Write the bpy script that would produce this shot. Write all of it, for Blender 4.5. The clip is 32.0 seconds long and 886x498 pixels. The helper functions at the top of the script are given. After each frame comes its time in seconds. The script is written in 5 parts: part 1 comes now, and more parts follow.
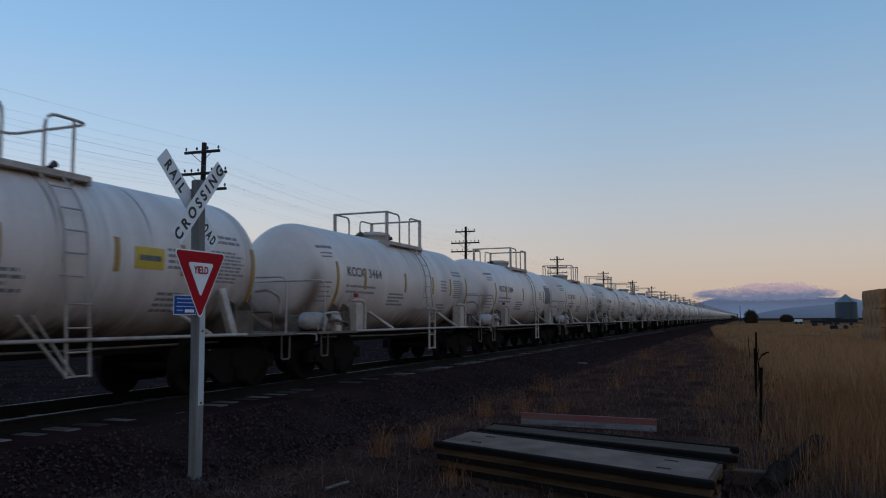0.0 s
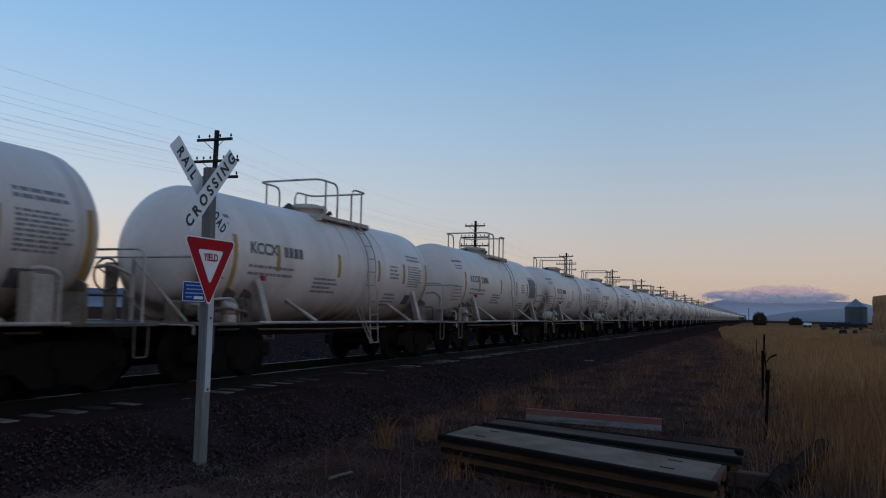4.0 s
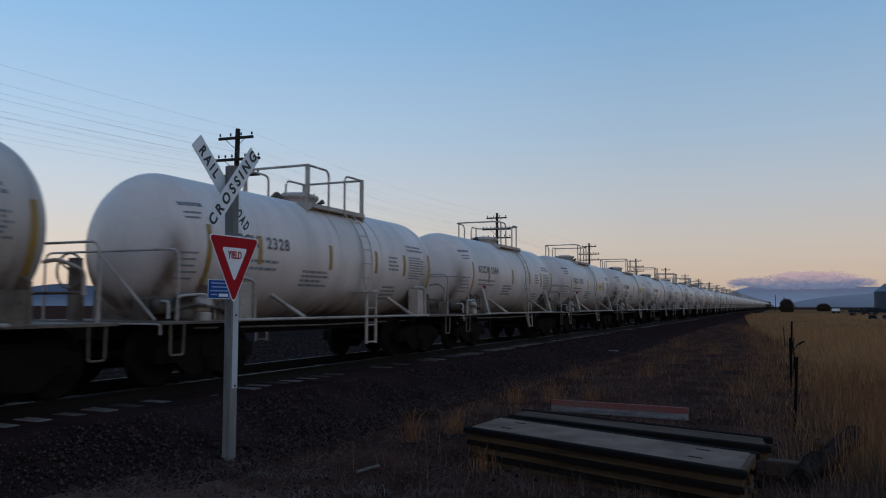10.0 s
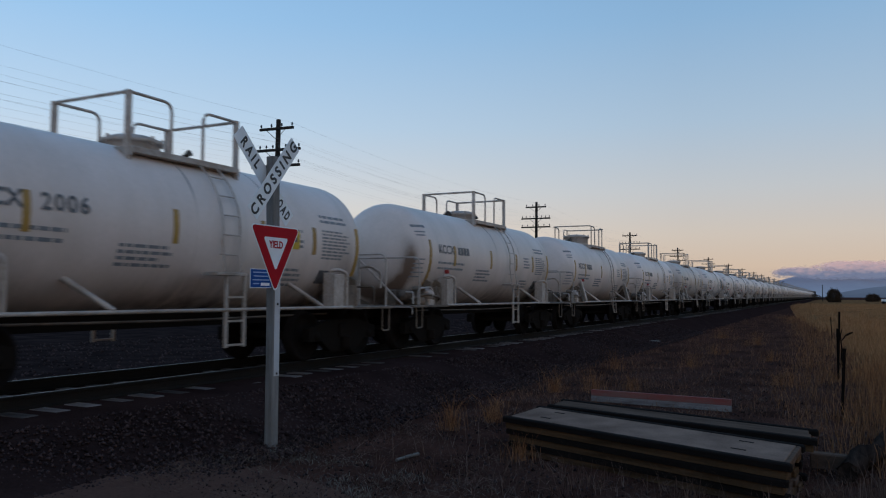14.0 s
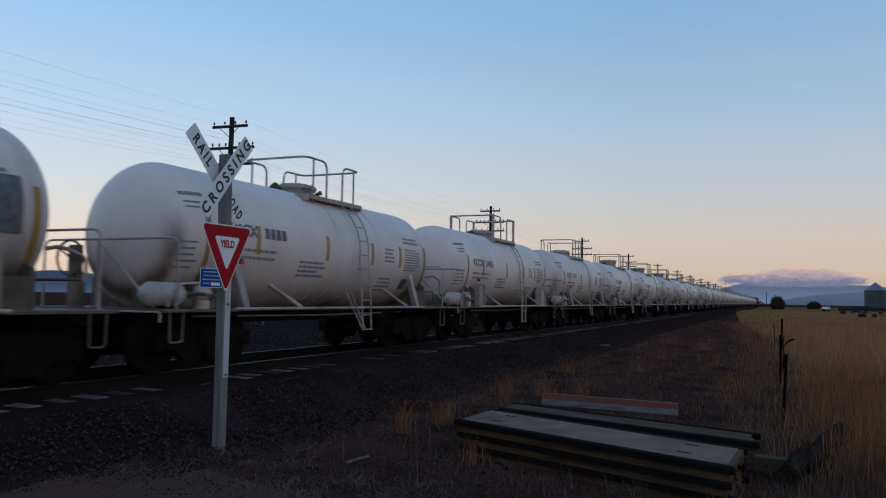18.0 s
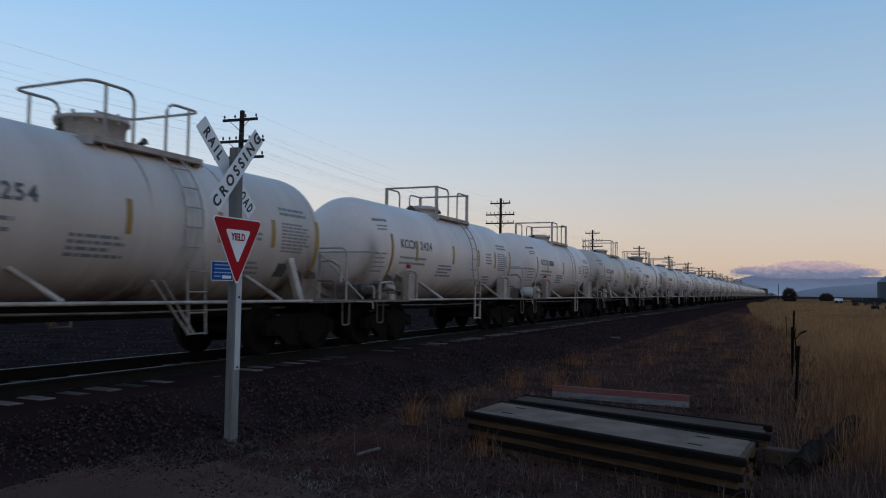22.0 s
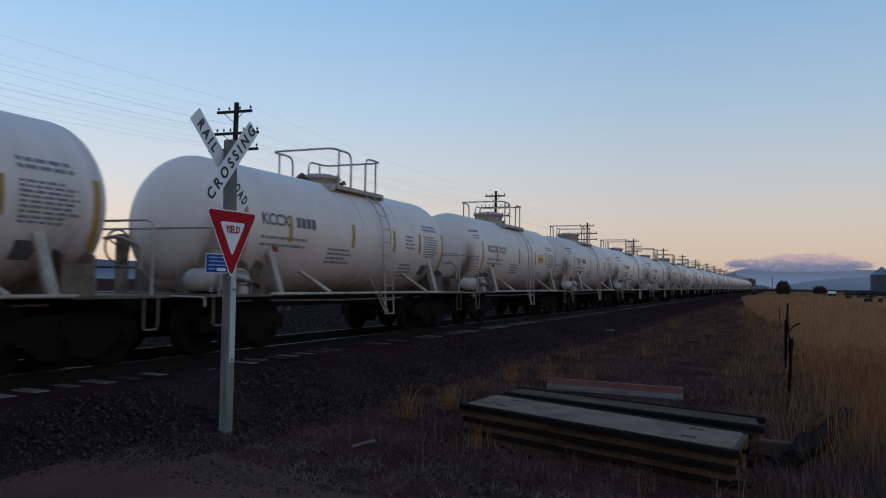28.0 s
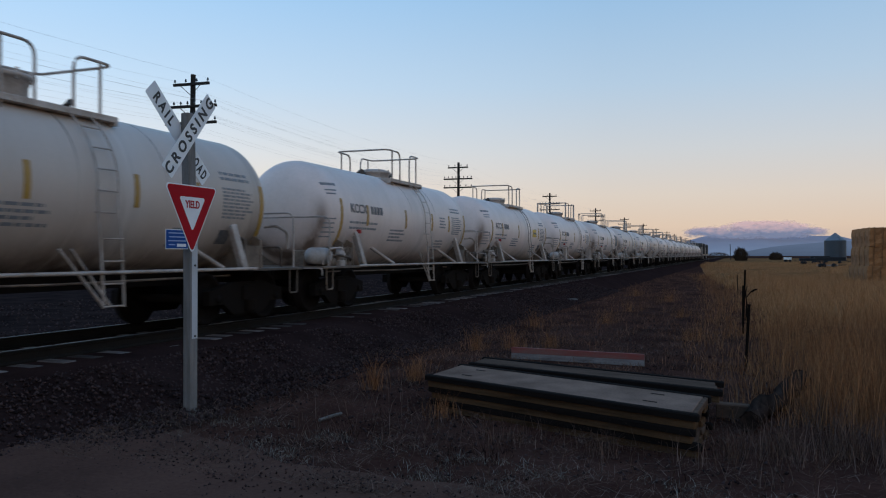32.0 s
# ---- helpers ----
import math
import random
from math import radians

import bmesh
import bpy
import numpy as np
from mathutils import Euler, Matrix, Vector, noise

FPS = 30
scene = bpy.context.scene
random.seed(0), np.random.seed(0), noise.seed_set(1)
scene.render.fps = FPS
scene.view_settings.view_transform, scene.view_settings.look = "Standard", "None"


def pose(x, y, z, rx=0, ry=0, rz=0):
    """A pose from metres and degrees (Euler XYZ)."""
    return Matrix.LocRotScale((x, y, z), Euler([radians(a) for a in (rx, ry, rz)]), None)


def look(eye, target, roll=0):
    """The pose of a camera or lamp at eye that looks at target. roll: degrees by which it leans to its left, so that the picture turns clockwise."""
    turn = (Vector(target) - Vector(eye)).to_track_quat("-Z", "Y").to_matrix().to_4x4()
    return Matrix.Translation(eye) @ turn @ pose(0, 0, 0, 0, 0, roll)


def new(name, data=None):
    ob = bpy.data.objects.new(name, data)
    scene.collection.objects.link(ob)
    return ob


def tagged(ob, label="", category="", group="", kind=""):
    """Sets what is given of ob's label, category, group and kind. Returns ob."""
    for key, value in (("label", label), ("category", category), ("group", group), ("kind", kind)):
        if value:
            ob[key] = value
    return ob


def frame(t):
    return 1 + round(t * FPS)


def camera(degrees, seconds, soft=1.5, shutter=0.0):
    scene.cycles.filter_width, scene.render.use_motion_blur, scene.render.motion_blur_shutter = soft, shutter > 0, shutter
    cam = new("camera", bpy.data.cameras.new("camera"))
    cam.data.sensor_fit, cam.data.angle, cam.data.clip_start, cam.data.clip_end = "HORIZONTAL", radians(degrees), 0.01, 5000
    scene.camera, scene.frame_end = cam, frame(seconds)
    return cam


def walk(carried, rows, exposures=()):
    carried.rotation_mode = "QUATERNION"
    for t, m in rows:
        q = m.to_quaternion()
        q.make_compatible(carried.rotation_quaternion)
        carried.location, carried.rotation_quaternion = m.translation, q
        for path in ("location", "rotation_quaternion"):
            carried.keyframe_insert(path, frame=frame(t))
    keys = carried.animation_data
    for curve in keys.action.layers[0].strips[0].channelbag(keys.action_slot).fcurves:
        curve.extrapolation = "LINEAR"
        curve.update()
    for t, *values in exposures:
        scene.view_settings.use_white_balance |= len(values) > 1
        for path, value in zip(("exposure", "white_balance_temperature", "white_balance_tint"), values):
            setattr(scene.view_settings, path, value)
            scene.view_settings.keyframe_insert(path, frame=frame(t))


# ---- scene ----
LENS = 59.3
cam = camera(LENS, 32.0, soft=1.1, shutter=0.14)
EYE = Vector((-0.025, -0.425, 1.87))
# seconds, heading from +y towards +x, tilt and roll in degrees: held by hand on one spot
PATH = [
    (0, -21.288, 5.171, -0.40),
    (0.5, -22.420, 4.925, 0.04),
    (1, -22.987, 4.681, 0.19),
    (1.5, -22.517, 4.654, 0.55),
    (2, -22.050, 4.656, 1.04),
    (2.5, -21.679, 4.656, 1.09),
    (4.5, -22.304, 4.668, 1.32),
    (5, -22.651, 4.576, 1.48),
    (5.5, -22.546, 4.413, 1.43),
    (6, -22.656, 4.311, 1.19),
    (6.5, -22.557, 4.301, 0.86),
    (7, -22.397, 4.205, 0.58),
    (7.5, -22.371, 4.070, 0.39),
    (8, -21.990, 3.985, 0.30),
    (8.5, -21.580, 3.938, 0.38),
    (9, -21.256, 3.997, 0.42),
    (9.5, -22.664, 4.105, 0.19),
    (10, -23.586, 4.164, 0.08),
    (10.5, -24.862, 4.300, 0.16),
    (11, -26.354, 4.286, 0.34),
    (11.5, -26.326, 4.272, 0.54),
    (12, -26.240, 4.129, 0.36),
    (12.5, -26.489, 4.025, 0.24),
    (13, -26.906, 3.844, -0.10),
    (13.5, -27.033, 3.677, -0.08),
    (14, -26.461, 3.375, 0.21),
    (14.5, -24.306, 3.267, 0.43),
    (16.5, -23.645, 3.474, 0.96),
    (17, -23.466, 3.510, 0.98),
    (17.5, -23.149, 3.558, 1.03),
    (18, -23.077, 3.600, 0.95),
    (18.5, -23.036, 3.573, 0.85),
    (19, -22.919, 3.352, 0.76),
    (19.5, -23.280, 3.273, 0.64),
    (20, -23.315, 3.147, 0.66),
    (20.5, -23.217, 3.146, 0.82),
    (21, -23.212, 3.145, 0.74),
    (21.5, -23.500, 3.176, 0.75),
    (22, -23.815, 3.036, 0.84),
    (22.5, -23.663, 3.046, 0.77),
    (23, -23.432, 3.057, 0.72),
    (23.5, -23.533, 3.158, 0.65),
    (24, -23.582, 3.214, 0.67),
    (24.5, -23.421, 3.198, 0.77),
    (26.5, -23.375, 3.042, 0.81),
    (27, -23.036, 3.154, 0.95),
    (27.5, -21.801, 3.326, 0.48),
    (28, -23.432, 2.499, 0.87),
    (28.5, -21.938, 1.655, 0.99),
    (29, -21.838, 1.138, 1.10),
    (29.5, -21.854, 1.055, 1.22),
    (30, -21.912, 0.758, 1.11),
    (30.5, -21.616, 0.894, 0.50),
    (31, -21.426, 0.832, 0.21),
    (31.5, -21.052, 0.308, 0.34),
    (32, -20.745, 0.461, -0.06),
]


def heading(az, el):
    return EYE + 2 * Vector((math.sin(radians(az)) * math.cos(radians(el)), math.cos(radians(az)) * math.cos(radians(el)), math.sin(radians(el))))


walk(cam, [(t, look(EYE, heading(az, el), roll)) for t, az, el, roll in PATH], [(0.0, -0.14, 6200, 10), (9.0, -0.14, 6220, 10), (13.0, -0.04, 6400, 10), (18.0, 0.03, 6350, 10), (26.0, 0.02, 6350, 10), (29.0, 0.04, 6350, 10), (30.0, 0.12, 6450, 10), (32.0, 0.2, 6420, 10)])

# ---- world and sun: clear sky just after sunset ----
world = bpy.data.worlds.new("dusk_sky")
scene.world = world
world.use_nodes = True
wn, wl = world.node_tree.nodes, world.node_tree.links
wn.clear()
w_out = wn.new("ShaderNodeOutputWorld")
w_bg = wn.new("ShaderNodeBackground")
w_sky = wn.new("ShaderNodeTexSky")
w_sky.sky_type = "NISHITA"
w_sky.sun_disc = False
w_sky.sun_elevation = radians(6.0)
w_sky.sun_rotation = radians(128)
w_sky.air_density, w_sky.dust_density, w_sky.ozone_density = 1.0, 0.6, 2.0
w_gain = wn.new("ShaderNodeMix")
w_gain.data_type, w_gain.blend_type = "RGBA", "MULTIPLY"
w_gain.inputs["Factor"].default_value = 1.0
w_gain.inputs["B"].default_value = (0.1, 0.1, 0.1, 1)
w_geo = wn.new("ShaderNodeTexCoord")
w_sep = wn.new("ShaderNodeSeparateXYZ")
w_ramp = wn.new("ShaderNodeValToRGB")
w_mix = wn.new("ShaderNodeMix")
w_mix.data_type = "RGBA"
w_mix.inputs["Factor"].default_value = 0.85
SKY_RAMP = [
    (0.0, (0.60, 0.44, 0.37)),
    (0.035, (0.76, 0.58, 0.46)),
    (0.075, (0.75, 0.64, 0.56)),
    (0.13, (0.65, 0.66, 0.68)),
    (0.21, (0.49, 0.63, 0.78)),
    (0.33, (0.32, 0.54, 0.80)),
    (0.50, (0.19, 0.41, 0.72)),
    (1.0, (0.09, 0.24, 0.52)),
]
while len(w_ramp.color_ramp.elements) < len(SKY_RAMP):
    w_ramp.color_ramp.elements.new(0.5)
for el, (p, c) in zip(w_ramp.color_ramp.elements, SKY_RAMP):
    el.position, el.color = p, (*c, 1)
wl.new(w_geo.outputs["Generated"], w_sep.inputs[0])
wl.new(w_sep.outputs["Z"], w_ramp.inputs[0])
wl.new(w_sky.outputs[0], w_gain.inputs["A"])
wl.new(w_gain.outputs["Result"], w_mix.inputs["A"])
# the sky is brighter towards the sunset, beyond the track
w_side = wn.new("ShaderNodeMath")
w_side.operation = "MULTIPLY_ADD"
w_side.inputs[1].default_value, w_side.inputs[2].default_value = -0.39, 0.86
w_tint = wn.new("ShaderNodeVectorMath")
w_tint.operation = "SCALE"
w_least = wn.new("ShaderNodeMath")
w_least.operation = "MAXIMUM"
w_least.inputs[1].default_value = 0.92
wl.new(w_side.outputs[0], w_least.inputs[0])
wl.new(w_sep.outputs["X"], w_side.inputs[0])
wl.new(w_ramp.outputs[0], w_tint.inputs[0])
wl.new(w_least.outputs[0], w_tint.inputs["Scale"])
wl.new(w_tint.outputs[0], w_mix.inputs["B"])
wl.new(w_mix.outputs["Result"], w_bg.inputs["Color"])
wl.new(w_bg.outputs[0], w_out.inputs[0])
w_bg.inputs["Strength"].default_value = 1.0

sun_lamp = bpy.data.lights.new("sun", "SUN")
sun_lamp.energy, sun_lamp.angle, sun_lamp.color = 0.16, radians(25), (1.0, 0.80, 0.66)
sun = new("sun", sun_lamp)
sun.matrix_world = look((70, -55, 90), (0, 0, 6))


# ---- materials ----
def material(name, base, rough=0.8, metal=0.0, dark=None, scale=3.0, fine=40.0, amount=0.5, bump=0.2, spec=0.5, stretch=(1, 1, 1), rand=0.0):
    """Base colour broken up by a coarse and a fine noise, with fine relief. rand: change of value from object to object."""
    m = bpy.data.materials.new(name)
    m.use_nodes = True
    n, l = m.node_tree.nodes, m.node_tree.links
    b = n["Principled BSDF"]
    b.inputs["Roughness"].default_value, b.inputs["Metallic"].default_value = rough, metal
    b.inputs["Specular IOR Level"].default_value = spec
    dark = dark or tuple(v * 0.6 for v in base)
    tc, mp = n.new("ShaderNodeTexCoord"), n.new("ShaderNodeMapping")
    mp.inputs["Scale"].default_value = stretch
    l.new(tc.outputs["Object"], mp.inputs[0])
    a, f = n.new("ShaderNodeTexNoise"), n.new("ShaderNodeTexNoise")
    a.inputs["Scale"].default_value, f.inputs["Scale"].default_value = scale, fine
    a.inputs["Detail"].default_value, f.inputs["Detail"].default_value = 5, 3
    l.new(mp.outputs[0], a.inputs[0]), l.new(mp.outputs[0], f.inputs[0])
    add = n.new("ShaderNodeMath")
    add.operation = "MULTIPLY_ADD"
    add.inputs[1].default_value = 0.45
    l.new(f.outputs["Fac"], add.inputs[0]), l.new(a.outputs["Fac"], add.inputs[2])
    r = n.new("ShaderNodeMapRange")
    r.inputs["From Min"].default_value, r.inputs["From Max"].default_value = 0.5, 0.95
    r.inputs["To Max"].default_value = amount
    l.new(add.outputs[0], r.inputs[0])
    mix = n.new("ShaderNodeMix")
    mix.data_type = "RGBA"
    mix.inputs["A"].default_value, mix.inputs["B"].default_value = (*base, 1), (*dark, 1)
    l.new(r.outputs[0], mix.inputs["Factor"])
    col = mix.outputs["Result"]
    if rand:
        oi, hs, mr = n.new("ShaderNodeObjectInfo"), n.new("ShaderNodeHueSaturation"), n.new("ShaderNodeMapRange")
        mr.inputs["To Min"].default_value, mr.inputs["To Max"].default_value = 1 - rand, 1 + rand
        l.new(oi.outputs["Random"], mr.inputs[0]), l.new(mr.outputs[0], hs.inputs["Value"])
        l.new(col, hs.inputs["Color"])
        col = hs.outputs[0]
    l.new(col, b.inputs["Base Color"])
    if bump:
        bp = n.new("ShaderNodeBump")
        bp.inputs["Strength"].default_value, bp.inputs["Distance"].default_value = bump, 0.02
        l.new(f.outputs["Fac"], bp.inputs["Height"]), l.new(bp.outputs[0], b.inputs["Normal"])
    return m


def island_material(name, a, c, rough=0.9):
    """A mix of two colours that differs from piece to piece of a joined mesh."""
    m = bpy.data.materials.new(name)
    m.use_nodes = True
    n, l = m.node_tree.nodes, m.node_tree.links
    b = n["Principled BSDF"]
    b.inputs["Roughness"].default_value = rough
    b.inputs["Specular IOR Level"].default_value = 0.03
    g, mix = n.new("ShaderNodeNewGeometry"), n.new("ShaderNodeMix")
    mix.data_type = "RGBA"
    mix.inputs["A"].default_value, mix.inputs["B"].default_value = (*a, 1), (*c, 1)
    l.new(g.outputs["Random Per Island"], mix.inputs["Factor"])
    l.new(mix.outputs["Result"], b.inputs["Base Color"])
    return m


def tank_paint():
    """White paint with grime: soft streaks that run down the shell, a brown spill on one head, runs below the manway and
    spray over the saddles. Tone and amount differ from car to car."""
    m = material("white_tank_paint", (0.86, 0.71, 0.645), 0.45, 0, (0.58, 0.455, 0.37), 0.9, 14, 0.45, 0.04)
    n, l = m.node_tree.nodes, m.node_tree.links
    b = n["Principled BSDF"]
    col = b.inputs["Base Color"].links[0].from_socket
    tc, mp, oi, sp = n.new("ShaderNodeTexCoord"), n.new("ShaderNodeMapping"), n.new("ShaderNodeObjectInfo"), n.new("ShaderNodeSeparateXYZ")
    off = n.new("ShaderNodeVectorMath")
    off.operation = "SCALE"
    off.inputs[0].default_value = (31, 57, 13)
    l.new(oi.outputs["Random"], off.inputs["Scale"])
    l.new(tc.outputs["Object"], mp.inputs[0]), l.new(off.outputs[0], mp.inputs["Location"]), l.new(tc.outputs["Object"], sp.inputs[0])

    def math_node(op, a, b2, c=None):
        q = n.new("ShaderNodeMath")
        q.operation = op
        for i, v in enumerate((a, b2, c)):
            if v is None:
                continue
            if isinstance(v, (int, float)):
                q.inputs[i].default_value = v
            else:
                l.new(v, q.inputs[i])
        return q.outputs[0]

    def noise(stretch, scale, lo, hi, detail=6):
        mm, ns, r = n.new("ShaderNodeMapping"), n.new("ShaderNodeTexNoise"), n.new("ShaderNodeMapRange")
        mm.inputs["Scale"].default_value = stretch
        ns.inputs["Scale"].default_value, ns.inputs["Detail"].default_value, ns.inputs["Roughness"].default_value = scale, detail, 0.62
        r.inputs["From Min"].default_value, r.inputs["From Max"].default_value = lo, hi
        l.new(mp.outputs[0], mm.inputs[0]), l.new(mm.outputs[0], ns.inputs[0]), l.new(ns.outputs["Fac"], r.inputs[0])
        return r.outputs[0]

    def mixed(fac, a, colour):
        q = n.new("ShaderNodeMix")
        q.data_type = "RGBA"
        q.inputs["B"].default_value = (*colour, 1)
        l.new(fac, q.inputs["Factor"]), l.new(a, q.inputs["A"])
        return q.outputs["Result"]

    # the object's colour carries how cream, how grimy and how badly spilt on a car is
    dirt = n.new("ShaderNodeSeparateColor")
    l.new(oi.outputs["Color"], dirt.inputs[0])
    creamy, grimy, spilt = dirt.outputs[0], dirt.outputs[1], dirt.outputs[2]
    col = mixed(creamy, col, (0.43, 0.345, 0.26))
    # soft grime in streaks and broad clouds
    grime = noise((0.25, 1.3, 0.22), 1.0, 0.42, 0.78)
    cloud = noise((0.5, 0.35, 0.5), 1.1, 0.35, 0.7, 3)
    col = mixed(math_node("MULTIPLY", grime, math_node("MULTIPLY", grimy, 0.75)), col, (0.33, 0.27, 0.215))
    col = mixed(math_node("MULTIPLY", cloud, math_node("MULTIPLY", grimy, 0.45)), col, (0.42, 0.35, 0.30))

    def gauss(sock, c, w):
        d = math_node("DIVIDE", math_node("SUBTRACT", sock, c), w)
        return math_node("POWER", 2.718, math_node("MULTIPLY", math_node("MULTIPLY", d, d), -1.0))

    def below(z_hi, z_lo):
        r = n.new("ShaderNodeMapRange")
        r.interpolation_type = "SMOOTHSTEP"
        r.inputs["From Min"].default_value, r.inputs["From Max"].default_value = z_hi, z_lo
        l.new(sp.outputs["Z"], r.inputs[0])
        return r.outputs[0]

    # clean lighter ring round the middle, where the shell is washed
    col = mixed(math_node("MULTIPLY", gauss(sp.outputs["Y"], 0.75, 0.42), 0.35), col, (0.78, 0.72, 0.67))
    # brown spill that runs down the head beside the loading end, and thin runs below the manway
    runs = noise((0.3, 3.4, 0.25), 1.4, 0.40, 0.66)
    ragged = noise((0.8, 1.3, 0.45), 2.6, 0.28, 0.58)
    head = math_node("MULTIPLY", math_node("MULTIPLY", gauss(sp.outputs["Y"], -4.60, 0.085), below(2.7, 1.9)), math_node("MULTIPLY_ADD", ragged, 0.55, 0.5))
    wide = math_node("MULTIPLY", math_node("MULTIPLY", gauss(sp.outputs["Y"], -4.50, 0.22), below(2.1, 1.2)), ragged)
    fac = math_node("MULTIPLY", math_node("ADD", head, math_node("MULTIPLY", wide, 0.22)), math_node("MULTIPLY", spilt, 1.5))
    col = mixed(math_node("MINIMUM", fac, 0.88), col, (0.11, 0.052, 0.024))
    thin = math_node("MULTIPLY", math_node("ADD", gauss(sp.outputs["Y"], 0.75, 0.3), gauss(sp.outputs["Y"], 4.1, 0.3)), runs)
    fac = math_node("MULTIPLY", thin, math_node("MULTIPLY_ADD", grimy, 0.45, 0.12))
    col = mixed(math_node("MINIMUM", fac, 0.8), col, (0.15, 0.09, 0.052))
    # ragged spray thrown up by the wheels at both ends, and a darker band low along the middle
    spray = None
    for y0, w, z0, hgt in ((-3.8, 0.9, 0.8, 0.75), (4.0, 1.0, 0.8, 0.95), (0.4, 1.9, 0.85, 0.45)):
        e = math_node("MULTIPLY", gauss(sp.outputs["Y"], y0, w), gauss(sp.outputs["Z"], z0, hgt))
        spray = e if spray is None else math_node("ADD", spray, e)
    fac = math_node("MINIMUM", math_node("MULTIPLY", math_node("MULTIPLY", spray, ragged), math_node("MULTIPLY_ADD", grimy, 0.9, 0.75)), 0.95)
    col = mixed(fac, col, (0.085, 0.048, 0.028))
    l.new(col, b.inputs["Base Color"])
    return m


M_TANK = tank_paint()
M_WHITE = material("grimy_white_paint", (0.52, 0.44, 0.385), 0.6, 0, (0.20, 0.14, 0.095), 2.5, 25, 0.8, 0.1, rand=0.15)
M_RESERVOIR = material("dusty_white_reservoir", (0.52, 0.47, 0.43), 0.6, 0, (0.26, 0.20, 0.16), 3, 25, 0.7, 0.1, rand=0.2)
M_RUST = material("rusty_saddle_paint", (0.19, 0.138, 0.098), 0.7, 0, (0.045, 0.026, 0.016), 3, 30, 0.9, 0.2, rand=0.3)
M_FITTING = material("stained_valve_iron", (0.10, 0.075, 0.055), 0.7, 0.2, (0.03, 0.022, 0.016), 6, 40, 0.8, 0.2, rand=0.3)
M_TRUCK = material("near_black_cast_steel", (0.013, 0.0105, 0.009), 0.9, 0.0, (0.016, 0.011, 0.008), 4, 40, 0.6, 0.3, spec=0.03)
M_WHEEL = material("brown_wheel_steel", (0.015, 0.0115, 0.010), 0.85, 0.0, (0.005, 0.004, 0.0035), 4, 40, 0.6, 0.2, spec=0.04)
M_YELLOW = material("faded_ochre_tape", (0.40, 0.215, 0.035), 0.5, 0, (0.26, 0.16, 0.05), 6, 40, 0.6, 0.05, rand=0.15)
M_INK = material("worn_black_lettering", (0.07, 0.066, 0.07), 0.6, 0, (0.30, 0.28, 0.27), 9, 60, 0.5, 0.0)
M_INK_PALE = material("faded_grey_stencil", (0.16, 0.16, 0.17), 0.6, 0, (0.3, 0.3, 0.3), 12, 60, 0.6, 0.0)
M_ORANGE = material("yellow_placard", (0.62, 0.40, 0.03), 0.5, 0, None, 6, 40, 0.3, 0.0)
M_RED = material("red_marker_paint", (0.35, 0.02, 0.02), 0.5, 0, None, 6, 40, 0.3, 0.0)
M_POST = material("weathered_grey_wood", (0.23, 0.21, 0.195), 0.85, 0, (0.11, 0.10, 0.09), 3, 40, 0.8, 0.3, stretch=(6, 6, 0.6))
M_SIGNWHITE = material("reflective_white_sheet", (0.78, 0.79, 0.80), 0.4, 0, (0.66, 0.66, 0.65), 5, 60, 0.5, 0.02)
M_STRIP = material("dull_reflective_strip", (0.50, 0.50, 0.51), 0.5, 0, (0.40, 0.39, 0.38), 5, 60, 0.6, 0.02, spec=0.1)
M_SIGNBLACK = material("sign_black_ink", (0.02, 0.02, 0.022), 0.5, 0, None, 8, 50, 0.3, 0.0)
M_SIGNRED = material("reflective_red_sheet", (0.40, 0.006, 0.014), 0.5, 0, (0.31, 0.005, 0.012), 5, 60, 0.5, 0.02, spec=0.08)
M_SIGNBLUE = material("reflective_blue_sheet", (0.008, 0.065, 0.27), 0.5, 0, None, 5, 60, 0.3, 0.02, spec=0.1)
M_BOLT = material("dark_bolt_steel", (0.06, 0.055, 0.05), 0.5, 0.6, None, 9, 60, 0.4, 0.1)
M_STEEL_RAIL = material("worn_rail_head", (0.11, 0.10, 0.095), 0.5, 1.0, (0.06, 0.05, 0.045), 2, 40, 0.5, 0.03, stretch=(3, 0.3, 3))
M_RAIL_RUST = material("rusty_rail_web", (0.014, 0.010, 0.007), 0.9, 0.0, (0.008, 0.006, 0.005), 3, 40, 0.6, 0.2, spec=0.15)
M_TIE = material("old_timber_tie", (0.20, 0.165, 0.15), 0.9, 0, (0.045, 0.036, 0.031), 3, 30, 0.8, 0.4, spec=0.05, stretch=(0.5, 5, 5), rand=0.6)
M_BALLAST = material("dark_ballast", (0.0425, 0.02357, 0.02054), 0.95, 0, (0.02, 0.01103, 0.009729), 1.2, 22, 0.8, 0.9, spec=0.0)
M_STONE = island_material("ballast_stone", (0.015, 0.009189, 0.008647), (0.0825, 0.05189, 0.04756))
M_POLE = material("creosoted_pole", (0.022, 0.017, 0.013), 0.9, 0, (0.010, 0.008, 0.006), 2, 30, 0.7, 0.3, stretch=(5, 5, 0.5))
M_GLASS = material("insulator_glass", (0.03, 0.035, 0.035), 0.25, 0, None, 3, 30, 0.2, 0.0)
M_WIRE = material("old_copper_wire", (0.30, 0.33, 0.37), 0.6, 0.0, None, 1, 20, 0.3, 0.0)
M_DECK = material("grey_concrete_panel", (0.30, 0.187, 0.136), 0.95, 0, (0.12, 0.074, 0.054), 2.5, 45, 0.8, 0.25, spec=0.0)
